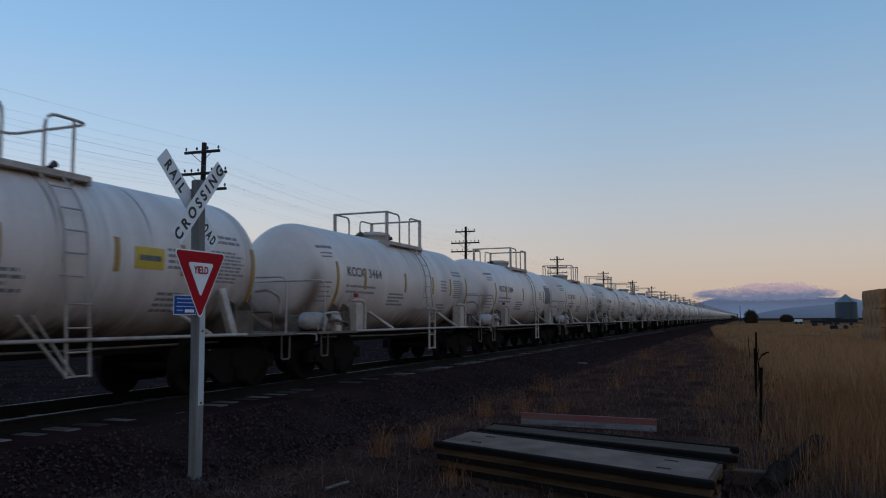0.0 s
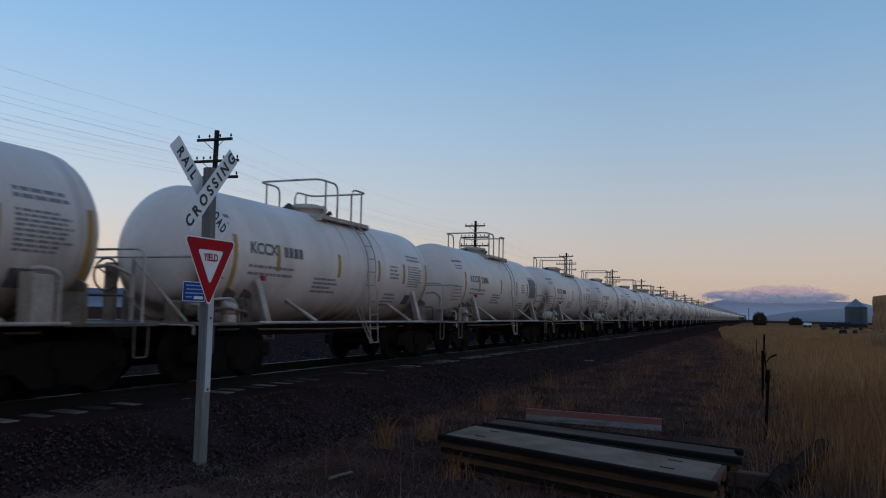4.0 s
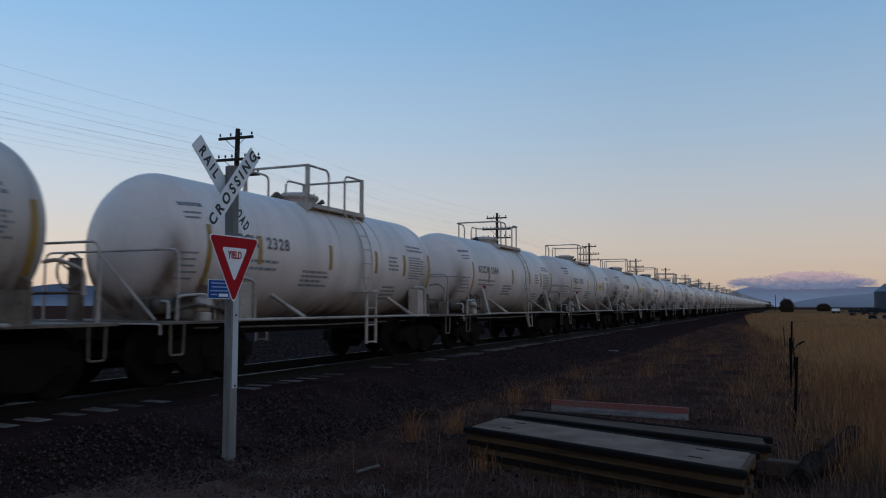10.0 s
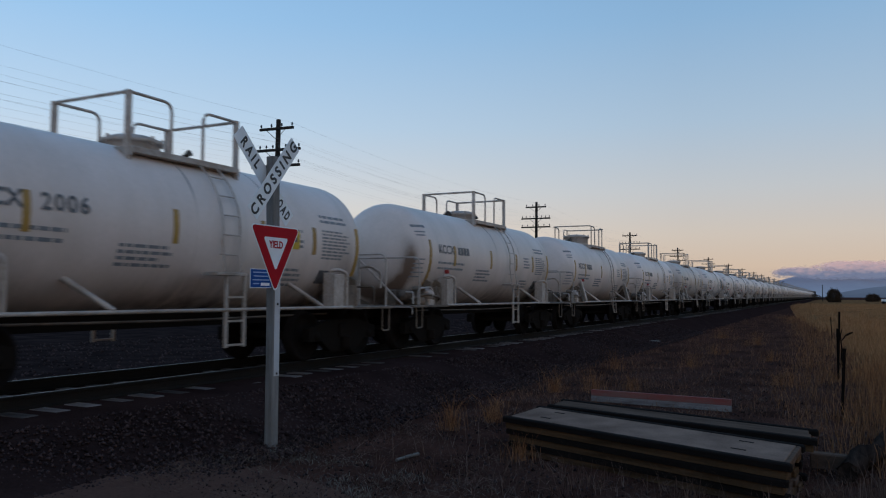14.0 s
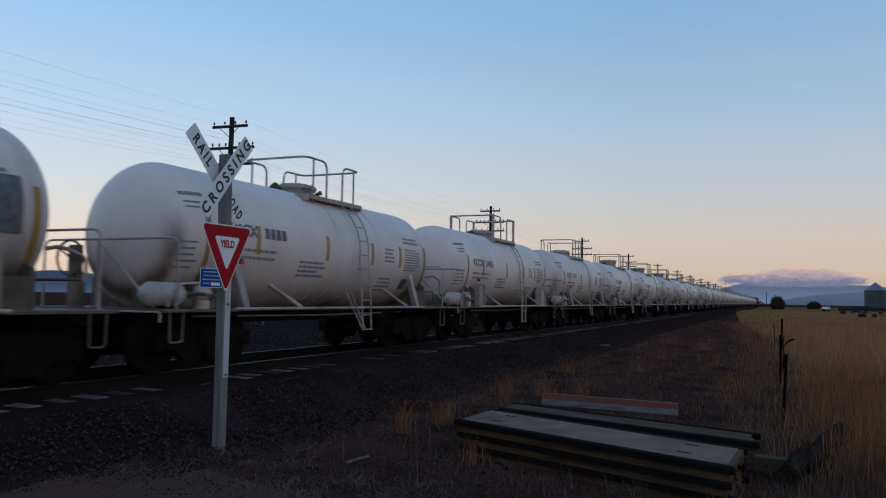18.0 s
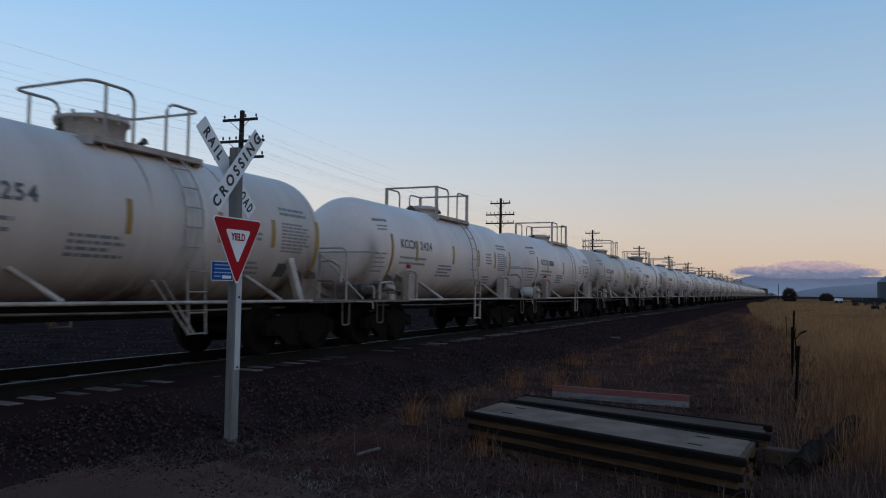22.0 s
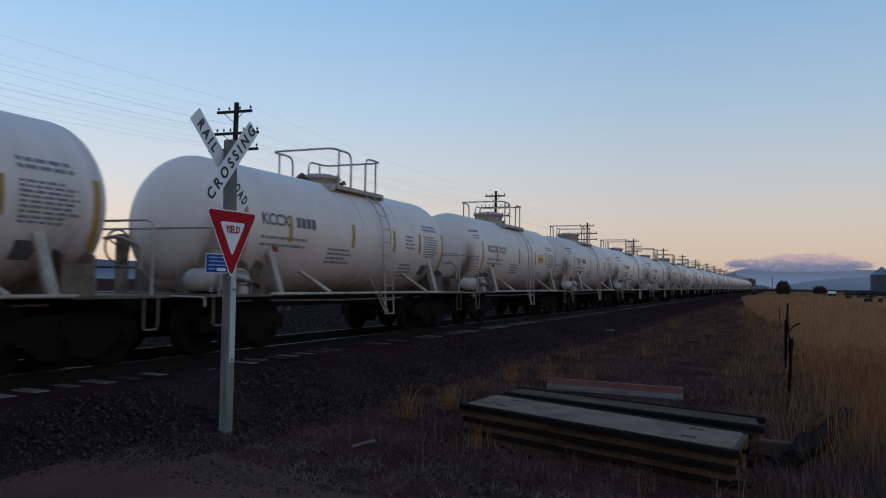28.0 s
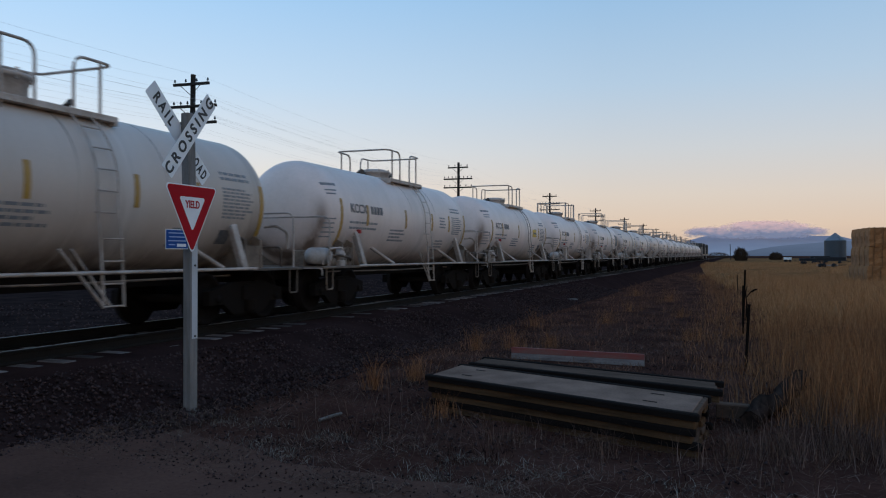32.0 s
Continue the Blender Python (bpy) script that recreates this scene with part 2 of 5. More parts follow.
M_TIMBER = material("dark_edge_timber", (0.019, 0.0135, 0.011), 0.9, 0, (0.007, 0.0055, 0.005), 4, 40, 0.7, 0.4, spec=0.03, stretch=(0.4, 5, 5))
M_TIMBER2 = material("brown_crossing_timber", (0.15, 0.080, 0.040), 0.9, 0, (0.03, 0.017, 0.010), 3, 40, 0.8, 0.4, spec=0.03, stretch=(0.4, 5, 5))
M_REDPAINT = material("flaking_red_paint", (0.26, 0.045, 0.035), 0.8, 0, (0.20, 0.13, 0.10), 2, 18, 0.8, 0.3, stretch=(0.6, 4, 4))
M_PALEWOOD = material("bare_grey_plank", (0.17, 0.145, 0.125), 0.9, 0, (0.09, 0.075, 0.065), 2, 30, 0.8, 0.3, stretch=(0.6, 4, 4))
M_CHALK = material("chalky_white_paint", (0.33, 0.29, 0.27), 0.9, 0, (0.14, 0.11, 0.10), 3, 25, 0.9, 0.2, spec=0.0, stretch=(0.8, 4, 4))
M_BACKPLANK = material("brown_weathered_plank", (0.17, 0.108, 0.078), 0.95, 0, (0.05, 0.031, 0.022), 2, 30, 0.8, 0.3, spec=0.0, stretch=(0.6, 4, 4))
M_TPOST = material("rusty_fence_steel", (0.014, 0.010, 0.008), 0.9, 0.0, None, 6, 40, 0.5, 0.2, spec=0.0)
M_SILO = material("corrugated_zinc", (0.055, 0.07, 0.085), 0.6, 0.3, (0.04, 0.05, 0.06), 0.6, 9, 0.6, 0.05)
M_ROOF = material("pale_zinc_roof", (0.20, 0.22, 0.24), 0.5, 0.3, (0.13, 0.15, 0.17), 0.6, 9, 0.6, 0.05)
M_TWINE = material("brown_baling_twine", (0.16, 0.075, 0.028), 0.9, 0, None, 3, 30, 0.4, 0.1)
M_HAY = material("baled_straw", (0.42, 0.184, 0.06624), 0.95, 0, (0.13, 0.0552, 0.02024), 1.2, 25, 0.8, 0.8)
M_GRASS_GOLD = island_material("golden_dry_grass", (0.12, 0.046, 0.01932), (0.47, 0.2162, 0.0966))
M_GRASS_PALE = island_material("paler_field_straw", (0.24, 0.108, 0.0464), (0.592, 0.296, 0.132))
M_FROST = island_material("frosted_verge_grass", (0.05175, 0.0414, 0.03335), (0.3105, 0.2587, 0.2127))
M_GRASS_GREY = island_material("grey_dry_weeds", (0.034, 0.01932, 0.0138), (0.22, 0.1362, 0.103))
M_WEED = island_material("brown_dead_weeds", (0.07, 0.03128, 0.02024), (0.31, 0.1518, 0.092))
M_BRUSH = island_material("dark_dead_brush", (0.012, 0.00644, 0.00552), (0.085, 0.04232, 0.03128))
M_BUSH = island_material("bare_brown_twigs", (0.035, 0.022, 0.015), (0.085, 0.055, 0.035))
M_DARKVEH = material("dark_machine_paint", (0.012, 0.013, 0.016), 0.9, 0, None, 2, 20, 0.4, 0.0)
M_LOCO = material("dark_loco_paint", (0.03, 0.028, 0.027), 0.5, 0, (0.05, 0.04, 0.03), 1, 12, 0.6, 0.0)
M_LOCO_YEL = material("dull_loco_yellow", (0.30, 0.19, 0.03), 0.5, 0, None, 1, 12, 0.4, 0.0)
M_GLASSDARK = material("dark_cab_glass", (0.01, 0.012, 0.015), 0.08, 0, None, 1, 12, 0.2, 0.0)
M_WOODWALL = material("pale_shed_boards", (0.55, 0.42, 0.20), 0.9, 0, (0.20, 0.16, 0.09), 0.8, 14, 0.7, 0.2)


# ---- mesh building ----
class Geo:
    """Collects vertices and faces for one mesh."""

    def __init__(self):
        self.v, self.f, self.s = [], [], []

    def add(self, verts, faces, smooth=False):
        o = len(self.v)
        self.v += [tuple(p) for p in verts]
        self.f += [tuple(i + o for i in q) for q in faces]
        self.s += [smooth] * len(faces)
        return self

    def box(self, x0, x1, y0, y1, z0, z1, b=0.0, m=None):
        """A block; b: width of the bevel on the upright and top edges."""
        if b:
            pts = []
            for z, k in ((z0, 0), (z1 - b, 0), (z1, b)):
                for sx, sy in ((0, 0), (1, 0), (1, 1), (0, 1)):
                    px, py = (x1 if sx else x0), (y1 if sy else y0)
                    dx, dy = (-1 if sx else 1), (-1 if sy else 1)
                    two = [(px + dx * (b + k), py + dy * k), (px + dx * k, py + dy * (b + k))]
                    if (sx, sy) in ((0, 0), (1, 1)):
                        two.reverse()
                    pts += [(a, c, z) for a, c in two]
            fs = [tuple(range(7, -1, -1)), tuple(range(16, 24))]
            for r in range(2):
                fs += [(r * 8 + i, r * 8 + (i + 1) % 8, r * 8 + 8 + (i + 1) % 8, r * 8 + 8 + i) for i in range(8)]
        else:
            pts = [(x, y, z) for z in (z0, z1) for x, y in ((x0, y0), (x1, y0), (x1, y1), (x0, y1))]
            fs = [(3, 2, 1, 0), (4, 5, 6, 7), (0, 1, 5, 4), (1, 2, 6, 5), (2, 3, 7, 6), (3, 0, 4, 7)]
        if m is not None:
            pts = [m @ Vector(p) for p in pts]
        return self.add(pts, fs)

    def tube(self, path, r, n=8, r2=None, caps=True):
        """A round bar along a list of points."""
        path = [Vector(p) for p in path]
        k = len(path)
        rings = []
        for i, p in enumerate(path):
            d = (path[min(i + 1, k - 1)] - path[max(i - 1, 0)]).normalized()
            up = Vector((0, 0, 1)) if abs(d.z) < 0.9 else Vector((0, 1, 0))
            a = d.cross(up).normalized()
            c = a.cross(d)
            rad = r if r2 is None else r + (r2 - r) * i / (k - 1)
            rings.append([p + rad * (math.cos(q) * a + math.sin(q) * c) for q in (2 * math.pi * j / n for j in range(n))])
        vs = [q for ring in rings for q in ring]
        fs = [(i * n + j, i * n + n + j, i * n + n + (j + 1) % n, i * n + (j + 1) % n) for i in range(k - 1) for j in range(n)]
        self.add(vs, fs, True)
        if caps:
            self.add(rings[0], [tuple(range(n))]), self.add(rings[-1], [tuple(range(n - 1, -1, -1))])
        return self

    def lathe(self, profile, n=32, axis="y", at=(0, 0, 0), closed=True):
        """Turns (radius, height) pairs round an axis."""
        vs = []
        for r, h in profile:
            for j in range(n):
                q = 2 * math.pi * j / n
                c, s = r * math.cos(q), r * math.sin(q)
                p = {"y": (c, h, s), "z": (c, s, h), "x": (h, c, s)}[axis]
                vs.append((p[0] + at[0], p[1] + at[1], p[2] + at[2]))
        fs = []
        for i in range(len(profile) - 1):
            for j in range(n):
                a, b2, c, d = i * n + j, i * n + (j + 1) % n, i * n + n + (j + 1) % n, i * n + n + j
                fs.append((a, b2, c, d) if axis != "y" else (d, c, b2, a))
        self.add(vs, fs, True)
        return self

    def bent(self, pts, r, corner=0.12, n=8):
        """A pipe with rounded corners."""
        pts = [Vector(p) for p in pts]
        out = [pts[0]]
        for a, b2, c in zip(pts, pts[1:], pts[2:]):
            d1, d2 = (a - b2).normalized(), (c - b2).normalized()
            k = min(corner, (a - b2).length / 2.01, (c - b2).length / 2.01)
            for t in (0, 0.25, 0.5, 0.75, 1):
                out.append((1 - t) ** 2 * (b2 + d1 * k) + 2 * t * (1 - t) * b2 + t * t * (b2 + d2 * k))
        out.append(pts[-1])
        return self.tube(out, r, n)

    def mesh(self, name):
        me = bpy.data.meshes.new(name)
        me.from_pydata(self.v, [], self.f)
        me.polygons.foreach_set("use_smooth", self.s)
        me.update()
        return me


def part(name, geo, mat, parent=None, label="", m=None):
    """Links a mesh as one object under a thing or a part."""
    me = geo if isinstance(geo, bpy.types.Mesh) else geo.mesh(name)
    if mat is not None and not me.materials:
        me.materials.append(mat)
    ob = new(name, me)
    ob.parent = parent
    if m is not None:
        ob.matrix_basis = m
    return tagged(ob, label)


def thing(name, label, category, m=None, group="", kind=""):
    ob = new(name)
    ob.empty_display_size = 0.2
    if m is not None:
        ob.matrix_basis = m
    return tagged(ob, label, category, group, kind)


def text_mesh(body, size, m, squeeze=1.0, bold=0.0):
    """Flat letters with a little thickness, as a Geo, centred on m's origin."""
    cu = bpy.data.curves.new("letters", "FONT")
    cu.body, cu.size, cu.align_x, cu.align_y = body, size, "CENTER", "CENTER"
    cu.resolution_u, cu.extrude, cu.offset = 3, 0.0015, bold
    ob = bpy.data.objects.new("letters", cu)
    me = bpy.data.meshes.new_from_object(ob)
    g = Geo()
    g.add([m @ Vector((v.co.x * squeeze, v.co.y, v.co.z)) for v in me.vertices], [tuple(p.vertices) for p in me.polygons])
    bpy.data.objects.remove(ob), bpy.data.curves.remove(cu), bpy.data.meshes.remove(me)
    return g


# ---- plan ----
TRACK_X, RAIL_Z, PITCH = -9.52, 0.65, 11.45

def pebbles(count, spot, lo, hi, seed):
    """Small angular stones, joined: spot(r) gives a place, lo and hi their size."""
    rng = np.random.default_rng(seed)
    base = np.array([(1, 0, -0.2), (-0.5, 0.87, -0.2), (-0.5, -0.87, -0.2), (0.2, 0.1, 0.75), (0, 0, -0.6)])
    tri = np.array([(0, 1, 3), (1, 2, 3), (2, 0, 3), (1, 0, 4), (2, 1, 4), (0, 2, 4)])
    p = spot(rng, count)
    k = len(p)
    a = rng.uniform(0, 2 * np.pi, k)
    sc = rng.uniform(lo, hi, k)[:, None, None] * rng.uniform(0.6, 1.3, (k, 1, 3))
    v = base[None] * sc + rng.normal(0, 0.12, (k, 5, 3)) * sc
    ca, sa = np.cos(a)[:, None], np.sin(a)[:, None]
    v = np.stack([v[..., 0] * ca - v[..., 1] * sa, v[..., 0] * sa + v[..., 1] * ca, v[..., 2]], -1) + p[:, None]
    f = (tri[None] + 5 * np.arange(k)[:, None, None]).reshape(-1, 3)
    return raw_mesh(v.reshape(-1, 3), f)


def raw_mesh(v, f, name="pieces"):
    """A mesh from arrays of places and of equally sized faces."""
    me = bpy.data.meshes.new(name)
    n = f.shape[1]
    me.vertices.add(len(v)), me.loops.add(f.size), me.polygons.add(len(f))
    me.vertices.foreach_set("co", np.ascontiguousarray(v, np.float32).ravel())
    me.loops.foreach_set("vertex_index", np.ascontiguousarray(f, np.int32).ravel())
    me.polygons.foreach_set("loop_start", np.arange(0, f.size, n, dtype=np.int32))
    me.update(calc_edges=True)
    return me


def blades(p, height, width, lean, seed, bend=0.5):
    """Grass blades, three-sided in plan by their turn: p places, height per blade."""
    rng = np.random.default_rng(seed)
    k = len(p)
    a, d = rng.uniform(0, 2 * np.pi, k), rng.uniform(0, 2 * np.pi, k)
    side = np.stack([np.cos(a), np.sin(a), 0 * a], -1) * (width * rng.uniform(0.6, 1.4, k))[:, None]
    away = np.stack([np.cos(d), np.sin(d), 0 * d], -1) * (lean * height * rng.uniform(0.1, 1.0, k))[:, None]
    up = np.array([0, 0, 1.0])[None] * height[:, None]
    mid = p + up * 0.55 + away * (1 - bend) * 0.6
    tip = p + up * rng.uniform(0.85, 1.0, k)[:, None] + away
    v = np.stack([p - side, p + side, mid + side * 0.7, mid - side * 0.7, tip], 1).reshape(-1, 3)
    base = 5 * np.arange(k)[:, None]
    f = np.concatenate([base + [0, 1, 2], base + [0, 2, 3], base + [3, 2, 4]])
    return raw_mesh(v, f)


def patchy(x, y, scale, seed):
    """A smooth random field between 0 and 1."""
    rng = np.random.default_rng(seed)
    out = 0
    for i in range(6):
        q, ph = rng.uniform(0, 2 * np.pi), rng.uniform(0, 2 * np.pi)
        w = rng.uniform(0.6, 1.8) / scale
        out = out + np.sin((x * np.cos(q) + y * np.sin(q)) * w * 2 * np.pi + ph)
    return 0.5 + out / 8


# ---- ground ----
def build_ground():
    m = material("bare_dirt", (0.09545, 0.04277, 0.03083), 0.95, 0, (0.02645, 0.01243, 0.009448), 0.7, 16, 0.9, 0.8, spec=0.0)
    xs = sorted({*np.linspace(-4000, -60, 9).round(1), *np.linspace(-60, -14, 8).round(1), *np.linspace(-14, 14, 57).round(2), *np.linspace(14, 60, 8).round(1), *np.linspace(60, 4000, 9).round(1)})
    ys = sorted({*np.linspace(-1500, -12, 7).round(1), *np.linspace(-12, 40, 105).round(2), *np.linspace(40, 150, 23).round(1), *np.linspace(150, 4200, 14).round(1)})
    X, Y = np.meshgrid(xs, ys)
    near = np.clip(1 - np.hypot(X, Y - 8) / 40, 0, 1)
    Z = (patchy(X, Y, 3, 3) - 0.5) * 0.10 * near - 0.02
    Z = np.where((X < -6.0) & (X > -13), -0.05, Z)
    v = np.stack([X, Y, Z], -1).reshape(-1, 3)
    w, h = len(xs), len(ys)
    i, j = np.meshgrid(np.arange(w - 1), np.arange(h - 1))
    a = (j * w + i).ravel()
    me = raw_mesh(v, np.stack([a, a + 1, a + w + 1, a + w], -1))
    me.polygons.foreach_set("use_smooth", [True] * len(me.polygons))
    ob = part("ground", me, m)
    tagged(ob, "dark bare dirt ground with sparse dry weeds", "ground", kind="structure")
    # ballast bank under the track
    prof = [(-3.4, -0.06), (-3.0, 0.03), (-1.85, 0.44), (-1.3, 0.47), (1.3, 0.47), (1.85, 0.44), (3.0, 0.03), (3.4, -0.06)]
    ysb = np.concatenate([np.linspace(-400, -10, 14), np.linspace(-8, 60, 137), np.linspace(65, 1900, 60)])
    v = np.array([(TRACK_X + x, y, z) for y in ysb for x, z in prof])
    v[:, 0] += (patchy(v[:, 1], v[:, 2] * 5, 2.5, 8) - 0.5) * 0.35 * np.sign(v[:, 0] - TRACK_X)
    k = len(prof)
    i, j = np.meshgrid(np.arange(k - 1), np.arange(len(ysb) - 1))
    a = (j * k + i).ravel()
    ob = part("ballast_bank", raw_mesh(v, np.stack([a, a + 1, a + k + 1, a + k], -1)), M_BALLAST)
    tagged(ob, "dark crushed stone ballast bank under the track", "ballast", kind="structure")

    def spot(rng, n):
        y = 2 + 40 * rng.uniform(0, 1, n) ** 1.5
        x = rng.uniform(-2.0, 3.9, n)
        z = np.interp(x, [-1.85, -1.3, 1.3, 1.85, 3.0, 3.4, 4], [0.42, 0.42, 0.42, 0.42, 0.03, 0, 0])
        return np.stack([TRACK_X + x, y, z + np.where(np.abs(x) > 1.8, 0.025, 0.005)], -1)

    ob = part("ballast_stones", pebbles(62000, spot, 0.012, 0.036, 5), M_STONE)
    tagged(ob, "loose dark grey ballast stones beside the track", "stones", kind="stuff")

    def spot2(rng, n):
        y = 1.5 + 26 * rng.uniform(0, 1, n) ** 1.6
        x = rng.uniform(-6.3, 0.4, n)
        return np.stack([x, y, 0 * x + 0.0], -1)

    ob = part("loose_gravel", pebbles(9000, spot2, 0.008, 0.028, 6), M_STONE)
    tagged(ob, "fine loose gravel scattered on the dirt", "gravel", kind="stuff")
    # gravel yard on the far side of the track
    g = Geo()
    g.add([(x, y, z) for y in (-60, 0, 20, 45, 80, 200, 600) for x, z in ((TRACK_X - 26, -0.012), (TRACK_X - 14, 0.02), (TRACK_X - 3.0, 0.02))], [(3 * q + r, 3 * q + r + 1, 3 * q + r + 4, 3 * q + r + 3) for q in range(6) for r in range(2)], True)
    tagged(part("gravel_yard", g, material("dusty_yard_gravel", (0.042, 0.027, 0.024), 0.95, 0, (0.012, 0.008, 0.0075), 0.9, 18, 0.9, 0.8, spec=0.0)), "dark gravel ground beyond the track", "gravel", kind="structure")
    def spot4(rng, n):
        return np.stack([rng.uniform(TRACK_X - 16, TRACK_X - 2.6, n), 2 + 60 * rng.uniform(0, 1, n) ** 1.3, np.full(n, 0.03)], -1)

    ob = part("yard_stones", pebbles(9000, spot4, 0.02, 0.07, 19), M_STONE)
    tagged(ob, "loose stones on the gravel beyond the track", "stones", kind="stuff")
    # clods and small stones on the road
    def spot3(rng, n):
        x = rng.uniform(-7.0, 5.0, n)
        y = np.interp(x, [-8, -6, -2.5, 2, 10], [6.7, 6.15, 5.3, 4.75, 4.45]) - 2.6 * rng.uniform(0, 1, n) ** 1.3
        return np.stack([x, y, 0 * x + 0.045], -1)

    ob = part("road_stones", pebbles(5000, spot3, 0.004, 0.018, 16), M_STONE)
    tagged(ob, "small stones and clods on the dirt road", "stones", kind="stuff")
    # straw litter under the tall grass, near part painted dark for shade between blades
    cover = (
        ("grass_litter", np.linspace(9.5, 21, 24), material("shade_toned_litter", (0.095, 0.046, 0.022), 0.95, 0, (0.026, 0.013, 0.008), 0.9, 12, 0.9, 0.8, spec=0.0), "litter under the near grass with shade painted in"),
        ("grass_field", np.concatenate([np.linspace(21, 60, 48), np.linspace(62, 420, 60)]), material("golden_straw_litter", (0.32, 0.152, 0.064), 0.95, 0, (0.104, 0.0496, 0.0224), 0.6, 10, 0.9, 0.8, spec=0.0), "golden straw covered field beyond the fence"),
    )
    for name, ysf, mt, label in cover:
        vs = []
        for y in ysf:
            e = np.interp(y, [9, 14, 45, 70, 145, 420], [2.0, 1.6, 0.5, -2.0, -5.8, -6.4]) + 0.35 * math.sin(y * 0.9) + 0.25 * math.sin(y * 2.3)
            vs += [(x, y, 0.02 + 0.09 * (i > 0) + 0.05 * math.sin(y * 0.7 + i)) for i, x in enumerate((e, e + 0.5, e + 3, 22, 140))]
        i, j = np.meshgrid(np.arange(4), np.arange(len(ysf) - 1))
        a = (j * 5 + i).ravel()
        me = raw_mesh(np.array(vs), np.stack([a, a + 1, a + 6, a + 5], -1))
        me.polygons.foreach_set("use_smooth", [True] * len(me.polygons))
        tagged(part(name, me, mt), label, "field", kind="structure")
    # dirt road that leads over the crossing
    mr = material("packed_dirt_road", (0.1437, 0.0736, 0.0527), 0.95, 0, (0.069, 0.0358, 0.02685), 0.8, 26, 0.8, 0.5, spec=0.0)
    g = Geo()
    n = 40
    pts = []
    for q in range(n + 1):
        x = -7.3 + 17.3 * q / n
        edge = np.interp(x, [-8, -6, -2.5, 2, 10], [6.85, 6.3, 5.45, 4.9, 4.6]) + 0.12 * math.sin(x * 2.1) + 0.06 * math.sin(x * 5.3)
        pts += [(x, edge, 0.012), (x, edge - 1.2, 0.05), (x, -4.0, 0.06), (x, -9.0, 0.0)]
    g.add(pts, [(4 * q + r, 4 * q + r + 1, 4 * q + r + 5, 4 * q + r + 4) for q in range(n) for r in range(3)], True)
    tagged(part("road", g, mr), "packed dark dirt road leading to the crossing", "road", kind="structure")


build_ground()


# ---- track ----
def build_track():
    head = [(-0.028, -0.006), (0.028, -0.006), (0.022, 0.0), (-0.022, 0.0)]
    web = [(-0.07, -0.18), (0.07, -0.18), (0.07, -0.165), (0.012, -0.14), (0.010, -0.045), (0.036, -0.036), (0.036, -0.010), (0.028, -0.0065), (-0.028, -0.0065), (-0.036, -0.010), (-0.036, -0.036), (-0.010, -0.045), (-0.012, -0.14), (-0.07, -0.165)]
    for sx in (0.7525, -0.7525):
        rail = thing("rail", "worn steel rail with a bright polished head", "rail", pose(TRACK_X + sx, 0, RAIL_Z), "rails of the track")
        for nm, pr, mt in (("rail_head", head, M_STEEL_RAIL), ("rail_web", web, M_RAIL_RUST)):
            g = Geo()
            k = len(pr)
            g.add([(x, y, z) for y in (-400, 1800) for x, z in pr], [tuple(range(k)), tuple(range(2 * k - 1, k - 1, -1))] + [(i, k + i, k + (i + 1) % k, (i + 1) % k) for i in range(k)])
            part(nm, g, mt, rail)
    g = Geo()
    g.box(-1.3, 1.3, -0.115, 0.115, -0.17, 0.0, 0.012)
    tie = g.mesh("tie")
    tie.materials.append(M_TIE)
    plate = Geo().box(-0.09, 0.09, -0.17, 0.17, 0.0, 0.012).mesh("tie_plate")
    plate.materials.append(M_RAIL_RUST)
    rng = random.Random(4)
    bed = thing("track_ties", "row of weathered timber ties in the ballast", "ties", pose(TRACK_X, 0, RAIL_Z - 0.18), kind="structure")
    for i in range(170):
        part("tie", tie, None, bed, m=pose(rng.uniform(-0.06, 0.06), 1.0 + 0.495 * i + rng.uniform(-0.03, 0.03), rng.uniform(-0.004, 0.012), 0, 0, rng.uniform(-1.2, 1.2)))
    rest = Geo()
    for i in range(170, 900):
        y = 1.0 + 0.495 * i
        rest.box(-1.3, 1.3, y - 0.115, y + 0.115, -0.17, 0.0)
    tagged(part("far_ties", rest, M_TIE, bed), kind="stuff")


build_track()


# ---- tank cars ----
TANK_R, TANK_Z, TANK_HALF = 1.225, 2.165, 5.2
AXLES = (-0.89, 0.89)
TRUCK_Y = 3.95


def on_tank(y, z, lift=0.006):
    """A pose on the near side of the shell, x along the car to the right, y up the shell, z outwards."""
    q = math.asin(max(-1, min(1, (z - TANK_Z) / TANK_R)))
    c, s = math.cos(q), math.sin(q)
    r = TANK_R + lift
    return Matrix(((0, -s, c, r * c), (1, 0, 0, y), (0, c, s, TANK_Z + r * s), (0, 0, 0, 1)))


def shell_r(y):
    """Radius of the tank at y: the shell, or one of its domed heads."""
    half = TANK_HALF - (0.42 if y > 0 else 0.36)
    d = min(1.0, max(0.0, abs(y) - half + 0.66) / 0.66)
    return TANK_R * math.sqrt(max(0.0, 1 - d * d))


